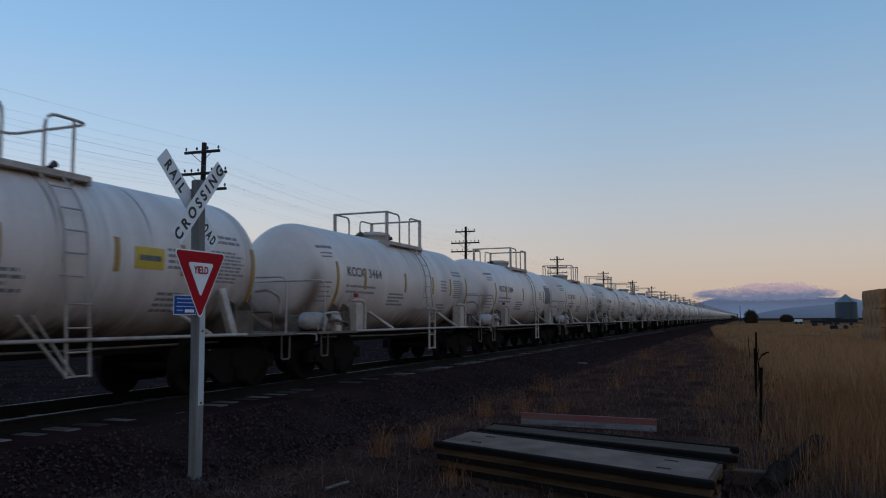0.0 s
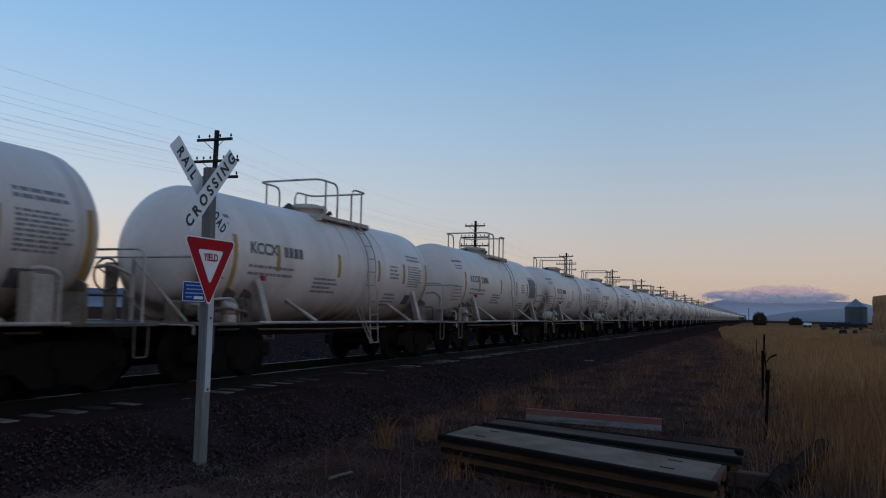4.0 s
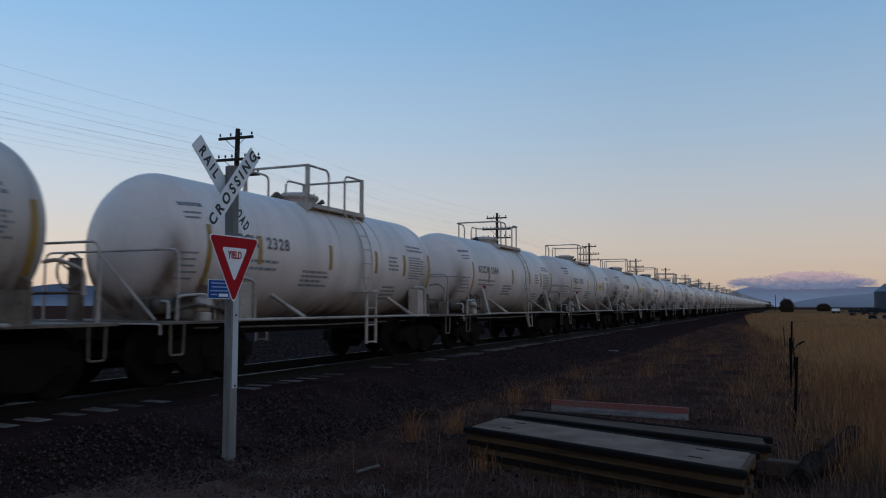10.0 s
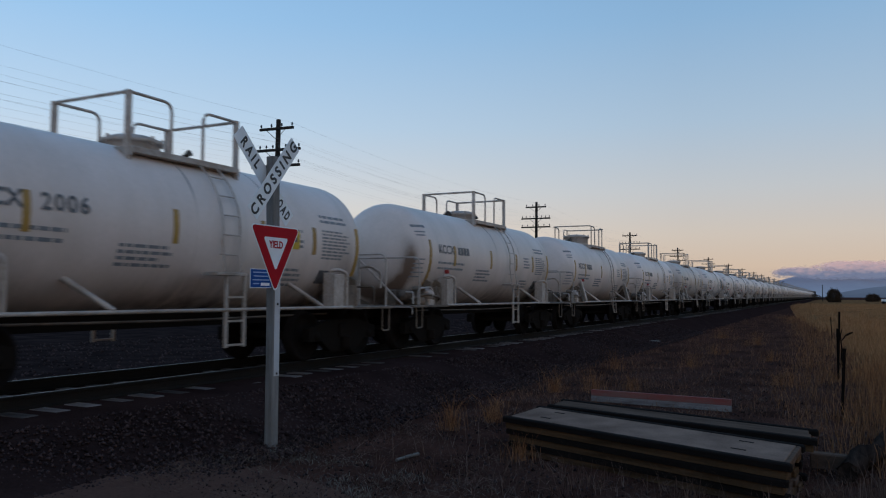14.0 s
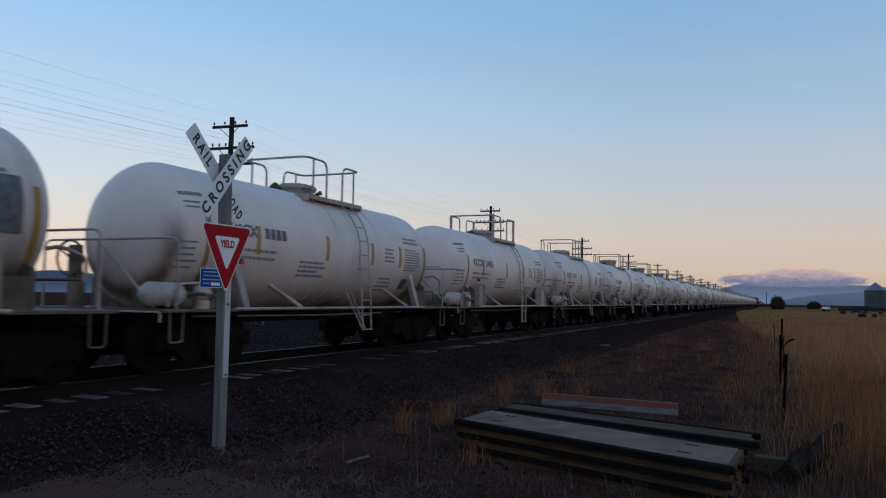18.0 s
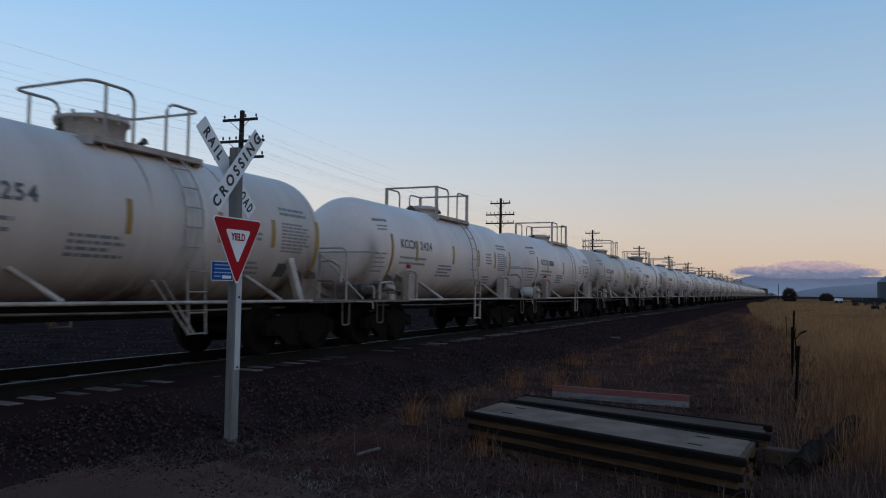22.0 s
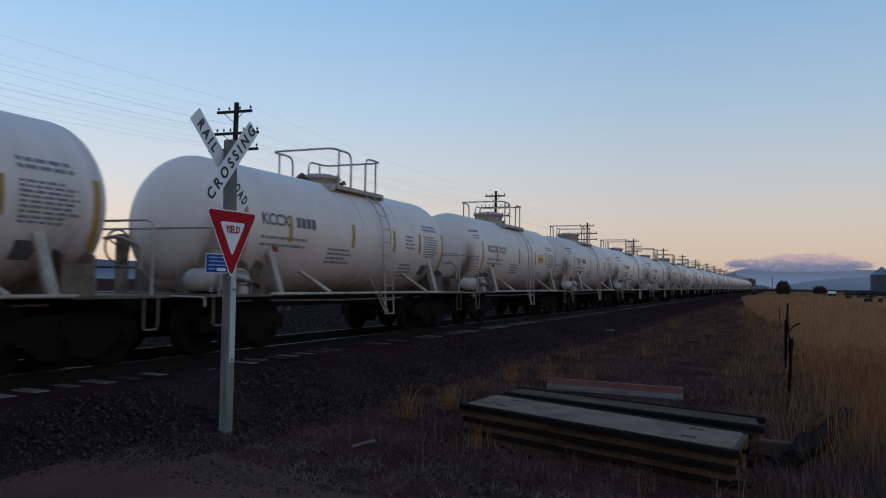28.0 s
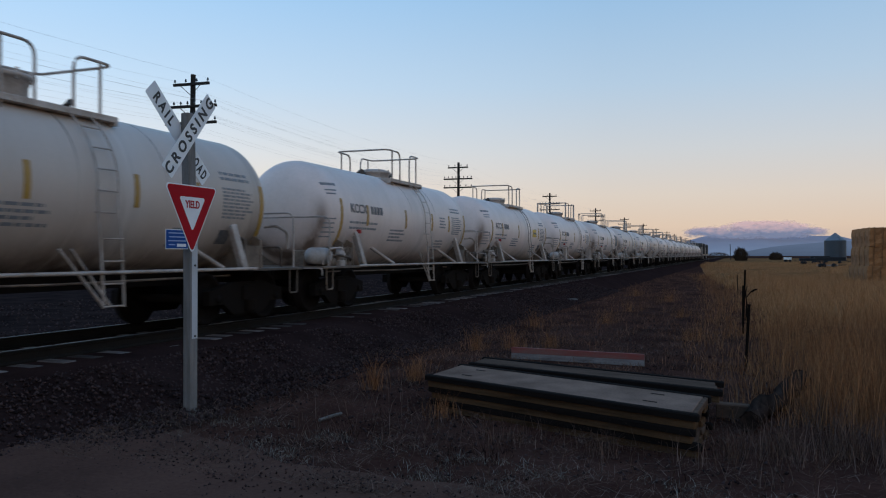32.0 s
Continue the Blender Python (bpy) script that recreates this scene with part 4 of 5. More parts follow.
C0, N_CARS, FIRST = 18.55, 60, -2
NUMBERS = {0: "3464", 1: "2404", 2: "2652", 6: "2086", 8: "3672", 10: "2508", 12: "3375", 13: "2328", 14: "2504", 15: "3225", 18: "2006", 23: "2254", 25: "2485", 26: "2437", 29: "2254", 30: "2424", 32: "2690", 39: "2127"}
SHIFT = {-1: -0.7, 2: -0.25, 6: -0.2, 10: -0.25, 11: 0.15, 15: -0.65, 18: -0.3, 22: -0.42, 26: -0.4, 29: -0.15, 39: -0.4, 40: -0.5, 42: -0.1, 43: -0.5}
# cars whose stripes and placards sit nearer the brake end
MARKS = {-1: -0.45, 15: -0.5, 22: -0.42, 26: -0.42, 36: -0.42, 40: -0.42, 43: -0.4}
TALL = (10, 20, 27, 28, 29, 33, 39, 40, 43, 51)
SQUARE = (-2, 0, 1, 4, 10, 11, 13, 18, 19, 21, 23, 25, 30, 31, 34, 41, 42, 46, 49, 53)
YELLOW = (-1, 15, 16, 18, 28, 32, 37, 39, 45, 52)
PANEL = (1, 6, 23, 33, 47)
PLAIN_END = (0, 6, 15, 33, 39, 40, 42, 43)
# how cream, how grimy and how badly spilt on
DIRT = {-1: (0.12, 0.75, 0.3), 0: (0.15, 0.7, 0.5), 15: (0.15, 0.7, 0.3), 22: (0.22, 1.0, 0.4), 26: (0.1, 0.5, 0.4), 29: (0.42, 0.6, 0.4), 41: (0.0, 0.2, 0.8), 14: (0.1, 0.6, 0.5), 8: (0.12, 0.6, 0.3), 13: (0.1, 0.6, 0.6), 12: (0.5, 0.55, 0.85), 16: (0.35, 0.4, 0.7), 19: (0.22, 0.4, 1.0), 32: (0.4, 0.9, 0.6), 33: (0.03, 0.3, 0.8), 39: (0.2, 0.35, 0.7), 40: (0.28, 0.4, 0.9), 42: (0.05, 0.4, 0.75), 43: (0.62, 0.45, 0.75), 44: (0.1, 0.4, 0.6)}


# small changes of pace: seconds, metres behind the steady run
LAG = [(0, 0.12), (2, 0.04), (5, 0.1), (6, -0.04), (7, -0.48), (8, -0.05), (9, -0.34), (10, -0.1), (12, 0.05), (13, 0.04), (14, -0.12), (17, -0.22), (18, -0.5), (19, -0.2), (20, -0.1), (21, 0.18), (22, 0.24), (23, 0.42), (24, 0.52), (27, -0.26), (28, -0.33), (29, -0.28), (30, 0.65), (31, 0.52), (32, 0.48)]


def travelled(t):
    """Metres that the train has gone after t seconds."""
    lag = LAG[-1][1]
    for (t0, a), (t1, b) in zip(LAG, LAG[1:]):
        if t0 <= t <= t1:
            u = (t - t0) / (t1 - t0)
            lag = a + (b - a) * (3 - 2 * u) * u * u
            break
    return 15.22 * t + 0.0162 * t * t - lag


train = []
for k in range(FIRST, N_CARS):
    car = build_car(k, NUMBERS.get(k), SHIFT.get(k, 0.0))
    train.append((car, C0 + PITCH * k))


# ---- crossing sign ----
M_BARS = material("pale_blue_print", (0.32, 0.42, 0.62), 0.5, 0, None, 5, 60, 0.3, 0.0)
def build_sign():
    sign = thing("crossing_sign", "grey post with white crossbuck, red yield and blue notice signs", "road sign", pose(-6.206, 7.285, 0))
    g = Geo()
    # the upper half of the post is slightly warped to one side
    levels = ((-0.3, 0.0), (1.5, 0.0), (2.3, -0.018), (2.9, -0.036), (3.57, -0.05), (3.58, -0.05))
    c, verts, faces = 0.012, [], []
    for z, lean in levels:
        e = 0.008 if z == 3.58 else 0.0
        a, b = 0.06 - e, 0.065 - e
        verts += [(x, y + lean, z) for x, y in ((a, -b + c), (a, b - c), (a - c, b), (-a + c, b), (-a, b - c), (-a, -b + c), (-a + c, -b), (a - c, -b))]
    for j in range(len(levels) - 1):
        faces += [(8 * j + i, 8 * j + (i + 1) % 8, 8 * j + 8 + (i + 1) % 8, 8 * j + 8 + i) for i in range(8)]
    faces += [tuple(range(7, -1, -1)), tuple(range(8 * len(levels) - 8, 8 * len(levels)))]
    g.add([Vector(v) for v in verts], faces)
    part("post", g, M_POST, sign, "weathered grey timber post")
    part("reflective_strip", Geo().box(0.061, 0.064, -0.05, 0.05, 0.87, 2.3), M_STRIP, sign, "white reflective strip")
    g = Geo()
    for z in (0.9, 1.75, 2.0, 2.55):
        g.tube([(0.064, 0.0, z), (0.074, 0.0, z)], 0.014, 8)
    part("bolts", g, M_BOLT, sign)

    def blade(x, angle, word, w, shift):
        m = Matrix.Translation((x, shift, 3.312)) @ Matrix(((0, 0, 1, 0), (1, 0, 0, 0), (0, 1, 0, 0), (0, 0, 0, 1))) @ pose(0, 0, 0, 0, 0, angle)
        g = Geo()
        h, r = 0.110, 0.012
        pts = [(-w + r, -h), (w - r, -h), (w, -h + r), (w, h - r), (w - r, h), (-w + r, h), (-w, h - r), (-w, -h + r)]
        g.add([m @ Vector((a, b, z)) for z in (-0.003, 0.0) for a, b in pts], [tuple(range(7, -1, -1)), tuple(range(8, 16))] + [(i, (i + 1) % 8, 8 + (i + 1) % 8, 8 + i) for i in range(8)])
        ob = part("crossbuck_blade", g, M_SIGNWHITE, sign, "white crossbuck blade with black letters")
        for off, txt, squeeze in word:
            t = text_mesh(txt, 0.182, m @ pose(off, -0.004, 0.003), squeeze, 0.006)
            part("lettering", t, M_SIGNBLACK, ob)

    blade(-0.066, -44.5, [(-0.385, "R A I L", 0.80), (0.475, "R O A D", 0.56)], 0.705, -0.12)
    blade(0.070, 50, [(0.0, "C R O S S I N G", 1.02)], 0.63, -0.10)

    def triangle(x, size, r, mt, z, n=5):
        pts = []
        for cx, cz, a0 in ((-size / 2 + r * 1.732, -r, 90), (0, -size * 0.866 + 2 * r, 210), (size / 2 - r * 1.732, -r, -30)):
            for i in range(n + 1):
                q = radians(a0 + 120 * i / n)
                pts.append((cx + r * math.cos(q), cz + r * math.sin(q)))
        g = Geo()
        k = len(pts)
        g.add([(x + d, a - 0.07, z + b) for d in (-0.002, 0) for a, b in pts], [tuple(range(k - 1, -1, -1)), tuple(range(k, 2 * k))] + [(i, (i + 1) % k, k + (i + 1) % k, k + i) for i in range(k)])
        return g

    plate = part("yield_plate", triangle(0.078, 0.965, 0.04, None, 2.712), M_SIGNWHITE, sign, "white-edged red yield triangle")
    part("red_border", triangle(0.0815, 0.915, 0.034, None, 2.6975), M_SIGNRED, plate)
    part("white_centre", triangle(0.085, 0.475, 0.022, None, 2.567), M_SIGNWHITE, plate)
    m = Matrix.Translation((0.0875, -0.07, 2.475)) @ Matrix(((0, 0, 1, 0), (1, 0, 0, 0), (0, 1, 0, 0), (0, 0, 0, 1)))
    part("lettering", text_mesh("YIELD", 0.125, m, 0.80, 0.003), M_SIGNRED, plate)
    notice = part("notice_plate", Geo().box(0.066, 0.069, -0.52, -0.13, 1.945, 2.175), M_SIGNWHITE, sign, "small blue emergency notice")
    part("blue_field", Geo().box(0.069, 0.071, -0.512, -0.138, 1.953, 2.167), M_SIGNBLUE, notice)
    for i, (a, b) in enumerate(((-0.47, -0.18), (-0.46, -0.19), (-0.48, -0.17), (-0.47, -0.36))):
        part("text_bar", Geo().box(0.071, 0.0725, a, b, 2.125 - 0.045 * i, 2.138 - 0.045 * i), M_BARS, notice)
    part("white_field", Geo().box(0.071, 0.0725, -0.33, -0.17, 1.972, 2.008), M_SIGNWHITE, notice)


build_sign()


# ---- pole line ----
POLE_X, POLE_STEP = -23.0, 35.7


def build_pole(y, seed):
    rng = random.Random(seed)
    lean = pose(0, 0, 0, rng.uniform(-0.6, 0.6), rng.uniform(-0.8, 0.8), rng.uniform(-4, 4))
    p = thing("utility_pole", "dark old timber utility pole with three crossarms", "utility pole", pose(POLE_X, y, -0.2) @ lean, "poles along the track")
    part("shaft", Geo().tube([(0, 0, 0), (0, 0, 5), (0, 0, 10.2)], 0.16, 10, 0.11), M_POLE, p)
    for z, half, n in ((9.75, 0.95, 4), (8.75, 1.35, 8), (8.0, 1.35, 6)):
        arm = part("crossarm", Geo().box(-half, half, -0.19, -0.09, z - 0.06, z + 0.06, 0.01), M_POLE, p)
        g = Geo()
        for sx in (-1, 1):
            g.tube([(sx * 0.55, -0.2, z - 0.05), (0, -0.15, z - 0.5)], 0.015, 5)
        part("arm_brace", g, M_POLE, arm)
        for i in range(n):
            x = -half + 0.08 + (2 * half - 0.16) * i / (n - 1)
            ins = Geo().tube([(x, -0.14, z + 0.05), (x, -0.14, z + 0.15)], 0.014, 5).lathe([(0.045, z + 0.12), (0.05, z + 0.17), (0.032, z + 0.19), (0.036, z + 0.23), (0.001, z + 0.25)], 8, "z", (x, -0.14, 0))
            part("insulator", ins, M_GLASS, arm)
    return p


for i in range(14):
    build_pole(28.2 + POLE_STEP * (i - 1), i)


def build_wires():
    for z, half, n, keep in ((9.75, 0.95, 4, (0, 3)), (8.75, 1.35, 8, (0, 1, 2, 5, 6, 7)), (8.0, 1.35, 6, (0, 1, 4, 5))):
        for i in keep:
            x = POLE_X - half + 0.08 + (2 * half - 0.16) * i / (n - 1)
            pts = []
            for k in range(-2, 12):
                for j in range(8):
                    u = j / 8
                    pts.append((x, 28.1 + POLE_STEP * (k + u), z + 0.02 - 0.55 * 4 * u * (1 - u) + 0.05 * math.sin(i * 3 + k)))
            w = part("overhead_wire", Geo().tube(pts, 0.0024, 4), M_WIRE)
            tagged(w, "thin sagging overhead wire between the poles", "wire", "wires of the pole line")


build_wires()


# ---- stack of crossing mats, cut at the skew of the road ----
def skewed(x0, x1, y0, y1, z0, z1, b=0.01):
    """A bevelled slab whose short ends are cut at a slant."""
    g = Geo().box(x0, x1, y0, y1, z0, z1, b)
    g.v = [(x - 0.34 * y, y, z) for x, y, z in g.v]
    return g


def build_mat(m, label, length, width, timbers=4, top="plain", thick=0.137):
    """A crossing mat: brown timbers side by side, with dark edge timbers and a deck between them on top."""
    p = thing("crossing_mat", label, "crossing mat", m, "stack of crossing mats")
    low = thick * 0.52
    for i in range(timbers):
        y = 0.02 + (width - 0.04) * i / timbers
        part("timber", skewed(0.02 + 0.014 * (i % 2), length - 0.02 - 0.02 * (i % 3), y + 0.004, y + (width - 0.04) / timbers - 0.004, 0.0, low, 0.012), M_TIMBER2, p)
    for y in (0.0, width - 0.10):
        part("edge_timber", skewed(-0.02, length + 0.02, y, y + 0.10, low + 0.002, thick, 0.014), M_TIMBER, p)
    if top == "deck":
        part("deck", skewed(0.05, length - 0.06, 0.102, width - 0.102, low + 0.002, thick - 0.004, 0.008), M_DECK, p, "grey scuffed deck")
        part("end_plate", skewed(length - 0.058, length - 0.01, 0.102, width - 0.102, low + 0.002, thick - 0.008, 0.006), M_BACKPLANK, p)
        for x in (0.42, length - 0.62):
            for y in (0.33, width - 0.3):
                part("lifting_slot", skewed(x, x + 0.16, y - 0.018, y + 0.018, thick - 0.008, thick - 0.001, 0.002), M_TIMBER, p)
    else:
        n = 2 if top == "planks" else 3
        for i in range(n):
            y = 0.102 + (width - 0.204) * i / n
            part("deck_plank", skewed(0.03, length - 0.05 - 0.03 * (i % 2), y + 0.004, y + (width - 0.204) / n - 0.004, low + 0.002, thick - 0.006 - 0.004 * (i % 2), 0.008), M_BACKPLANK, p)
    return p


SK = pose(-3.61, 8.43, -0.01, 0, 0, -23.0)
build_mat(SK @ pose(0.09, 0.02, -0.004, 0, 0, 0.5), "brown weathered timber crossing mat under two others", 3.42, 1.03)
build_mat(SK @ pose(0.03, 0.03, 0.136, 0, 0, -0.5), "brown timber crossing mat in the middle of the stack", 3.44, 1.04)
build_mat(SK @ pose(0.0, 0.0, 0.276), "grey topped crossing mat with dark edges on stack", 3.505, 1.05, 4, "deck", 0.14)
BK = pose(-3.43, 9.56, 0.0, 0, 0, -19.2)
build_mat(BK @ pose(0.1, 0.06, 0.0, 0, 0, 0.6), "brown timber crossing mat lying behind the stack", 3.12, 0.5, 3, "planks", 0.14)
build_mat(BK @ pose(0.04, 0.05, 0.141, 0, 0, -0.3), "brown timber crossing mat between two narrow ones", 3.2, 0.52, 3, "planks", 0.135)
build_mat(BK @ pose(0.0, 0.0, 0.277), "narrow dark edged crossing mat on two others", 3.42, 0.66, 3, "planks", 0.14)
blk = part("timber_block", Geo().box(0, 0.36, 0, 0.16, 0, 0.16, 0.012), M_BACKPLANK, m=pose(-0.27, 9.1, 0.0, 0, 0, -8))
tagged(blk, "short grey timber lying beside the mats", "timber")

beam = thing("barrier_beam", "old plank with flaking red and white paint", "plank", pose(-3.87, 13.22, 0.0, 0, 0, -5.6))
part("plank", Geo().box(0, 2.38, 0, 0.06, 0.0, 0.20, 0.008), M_PALEWOOD, beam)
part("red_stripe", Geo().box(0.0, 2.38, -0.004, 0.064, 0.105, 0.203), M_REDPAINT, beam)
part("white_stripe", Geo().box(0.0, 2.38, -0.003, 0.0, 0.004, 0.10), M_CHALK, beam, "chalky worn white stripe")


# ---- fence ----
def fence_post(x, y, h, lean, seed):
    f = thing("fence_post", "thin dark steel fence post leaning in dry grass", "fence post", pose(x, y, -0.1, 0, lean, seed * 40), "fence posts")
    part("stem", Geo().box(-0.018, 0.018, -0.006, 0.006, 0, h + 0.1).box(-0.006, 0.006, 0, 0.036, 0, h + 0.1), M_TPOST, f)
    g = Geo()
    for i in range(5):
        g.box(-0.008, 0.008, -0.014, -0.004, 0.4 + 0.18 * i, 0.42 + 0.18 * i)
    part("studs", g, M_TPOST, f)


for x, y, h, lean, sd in ((0.09, 13.3, 1.06, 4.0, 1), (0.10, 19.5, 1.14, 0.8, 2), (0.12, 22.5, 1.47, -3.8, 3), (-0.02, 38, 0.95, 2, 4)):
    fence_post(x, y, h, lean, sd)
snag = thing("broken_branch", "dark broken branch caught on the fence line", "branch", pose(0.17, 22.3, 0.0))
part("limb", Geo().tube([(0, 0, 0), (0.03, 0, 0.5), (0.0, 0.02, 0.85), (0.04, 0, 1.02)], 0.022, 6, 0.012), M_TPOST, snag)
part("twig", Geo().tube([(0.03, 0, 0.72), (0.12, 0.02, 0.86), (0.19, 0.02, 0.90)], 0.012, 5, 0.02), M_TPOST, snag)
part("clod", Geo().tube([(0.15, 0.02, 0.87), (0.22, 0.02, 0.92), (0.29, 0.0, 0.94)], 0.03, 6, 0.022), M_TPOST, snag)


# ---- grass and weeds ----
def build_grass():
    rng = np.random.default_rng(21)

    def field(n, x0, x1, y0, y1, power):
        y = y0 + (y1 - y0) * rng.uniform(0, 1, n) ** power
        x = rng.uniform(x0, x1, n)
        return np.stack([x, y, 0 * x - 0.03], -1)

    def off_log(p):
        side = p[:, 0] - (0.05 + 0.2 * (p[:, 1] - 8.3))
        return (p[:, 1] > 12.2) | (p[:, 1] < 8.0) | (np.abs(side) > 0.17)

    # tall golden grass beyond the fence line
    c = field(2600, 0.2, 15, 8.6, 60, 1.7)
    edge = 0.45 + 0.4 * np.sin(c[:, 1] * 0.9) + 0.3 * np.sin(c[:, 1] * 2.3) + np.clip((14 - c[:, 1]) * 0.05, 0, 1)
    c = c[off_log(c) & (c[:, 0] > edge)]
    many = rng.integers(30, 110, len(c))
    own = np.repeat(np.arange(len(c)), many)
    spread = rng.uniform(0.08, 0.32, len(c))[own] * (1 + c[own, 1] / 40)
    p = c[own] + np.stack([rng.normal(0, 1, len(own)) * spread, rng.normal(0, 1, len(own)) * spread, 0 * own], -1)
    tall = (0.30 + 0.75 * patchy(c[:, 0], c[:, 1], 2.4, 9)) * rng.uniform(0.7, 1.2, len(c)) * np.clip(0.5 + (c[:, 0] - 0.4) * 0.5, 0.4, 1)
    keep = off_log(p)
    p, own = p[keep], own[keep]
    h = tall[own] * rng.uniform(0.35, 1.15, len(p))
    far = p[:, 1] + rng.normal(0, 2.0, len(p)) > 22
    ob = part("tall_grass", blades(p[~far], h[~far], 0.0028, 0.6, 1), M_GRASS_GOLD)
    tagged(ob, "tall golden dry grass in clumps beyond the fence posts", "grass", kind="stuff")
    ob = part("mid_grass", blades(p[far], h[far] * 0.9, 0.006, 0.7, 12), M_GRASS_PALE)
    tagged(ob, "paler dry grass in clumps out in the field", "grass", kind="stuff")
    p = field(140000, -8, 60, 45, 190, 1.3)
    p = p[(p[:, 0] > np.interp(p[:, 1], [45, 70, 145, 190], [-0.6, -2.6, -6.3, -6.6]))]
    h = (0.1 + 0.6 * patchy(p[:, 0], p[:, 1] * 0.5, 5, 10)) * rng.uniform(0.5, 1.2, len(p))
    ob = part("far_grass", blades(p, h, 0.012, 0.8, 2), M_GRASS_PALE)
    tagged(ob, "golden dry grass field stretching into the distance", "grass", kind="stuff")
    # stalks that stand up at the near edge of the field
    p = field(16000, 0.3, 7.5, 8.7, 19, 1.5)
    p = p[off_log(p) & (patchy(p[:, 0], p[:, 1], 0.9, 31) > rng.uniform(0.25, 0.7, len(p))) & (p[:, 0] > 0.55 + 0.3 * np.sin(p[:, 1] * 1.7))]
    ob = part("grass_stalks", blades(p, rng.uniform(0.4, 1.0, len(p)), 0.0025, 0.28, 7), M_GRASS_GOLD)
    tagged(ob, "upright golden grass stalks at the field edge", "grass", kind="stuff")
    # ragged fringe of the field, thinning out towards the verge
    p = field(60000, -4.5, 2.2, 8.8, 75, 1.5)
    e = np.interp(p[:, 1], [9, 14, 45, 75], [0.9, 0.2, -0.9, -3.4])
    p = p[rng.uniform(0, 1, len(p)) < np.clip(0.9 - np.abs(p[:, 0] - e) / 1.4, 0, 1) * np.clip(patchy(p[:, 0], p[:, 1], 1.1, 61) * 1.8 - 0.25, 0.05, 1)]
    p = p[off_log(p)]
    ob = part("fringe_grass", blades(p, (0.12 + 0.45 * patchy(p[:, 0], p[:, 1], 1.7, 63)) * rng.uniform(0.3, 1.2, len(p)), 0.0035, 0.7, 9), M_GRASS_GOLD)
    tagged(ob, "ragged thin fringe of dry grass", "grass", kind="stuff")
    # brown dead weeds over the verge between ballast and fence
    p = field(80000, -6.1, 0.9, 11.5, 85, 1.55)
    p = p[(p[:, 0] > np.interp(p[:, 1], [11, 20, 85], [-5.4, -5.9, -6.1])) & (patchy(p[:, 0], p[:, 1], 2.1, 71) * patchy(p[:, 0], p[:, 1] * 0.5, 0.7, 73) > rng.uniform(0.12, 0.62, len(p)))]
    ob = part("dead_weeds", blades(p, 0.05 + 0.28 * rng.uniform(0, 1, len(p)) ** 2 * patchy(p[:, 0], p[:, 1], 1.2, 75), 0.0045, 1.1, 10), M_WEED)
    tagged(ob, "low brown dead weeds over the verge", "weeds", kind="stuff")
    # long bent stems in front of the stack and at the right edge
    p = field(1500, -4.6, 3.2, 6.4, 9.0, 1.0)
    p = p[(patchy(p[:, 0], p[:, 1], 0.8, 81) > rng.uniform(0.2, 0.9, len(p)))]
    ob = part("bent_stems", blades(p, rng.uniform(0.1, 0.42, len(p)), 0.003, 1.4, 11), M_GRASS_GREY)
    tagged(ob, "long bent dead stems in front of the mats", "weeds", kind="stuff")
    # low dark brush, and thick tangles in front of the stack
    p = field(26000, -6.6, -0.4, 6.2, 15, 1.4)
    p = p[patchy(p[:, 0], p[:, 1], 0.9, 91) * patchy(p[:, 0], p[:, 1], 2.4, 93) > rng.uniform(0.22, 0.6, len(p))]
    ob = part("dark_brush", blades(p, 0.03 + 0.13 * rng.uniform(0, 1, len(p)) ** 2, 0.0032, 2.2, 15), M_BRUSH)
    tagged(ob, "low dark brown brush on the dirt", "weeds", kind="stuff")
    # broken straw lying on the dirt
    p = field(46000, -7.2, 1.2, 5.0, 20, 1.6)
    p = p[patchy(p[:, 0], p[:, 1], 1.6, 41) > rng.uniform(0.2, 0.85, len(p))]
    p[:, 2] = 0.015 + rng.uniform(0, 0.02, len(p))
    ob = part("straw_litter", blades(p, rng.uniform(0.02, 0.07, len(p)), 0.0028, 5.5, 8, 0.2), M_GRASS_GREY)
    tagged(ob, "broken dead straw lying on the dirt", "straw", kind="stuff")
    # short grey weeds on the verge
    p = field(13000, -6.3, 1.0, 5.8, 40, 1.3)
    keep = patchy(p[:, 0], p[:, 1], 1.3, 14) > rng.uniform(0.45, 1.0, len(p))
    p = p[keep]
    ob = part("verge_weeds", blades(p, 0.03 + 0.2 * rng.uniform(0, 1, len(p)) ** 3, 0.003, 1.6, 3), M_GRASS_GREY)
    tagged(ob, "short frosted grey weeds on the verge", "weeds", kind="stuff")
    p = field(34000, -7.8, 4, -0.55, 1.1, 1.0)
    p[:, 1] += np.interp(p[:, 0], [-8, -6, -2.5, 2, 10], [6.85, 6.3, 5.45, 4.9, 4.6])
    p = p[patchy(p[:, 0], p[:, 1], 0.8, 51) > rng.uniform(0.2, 0.95, len(p))]
    ob = part("road_edge_weeds", blades(p, 0.012 + 0.09 * rng.uniform(0, 1, len(p)) ** 3, 0.003, 2.6, 4), M_FROST)
    tagged(ob, "frosty dead weeds along the road edge", "weeds", kind="stuff")

    def clump(x, y, n, r, h, mt, sd, label):
        a, d = rng.uniform(0, 2 * np.pi, n), r * np.abs(rng.normal(0, 0.8, n))
        q = np.stack([d * np.cos(a), d * np.sin(a), 0 * a], -1)
        c = part("grass_clump", blades(q, h * rng.uniform(0.25, 1.15, n) ** 1.3, 0.0022, 0.75, sd), mt, m=pose(x, y, -0.01))
        tagged(c, label, "grass", "dry grass clumps", "stuff")

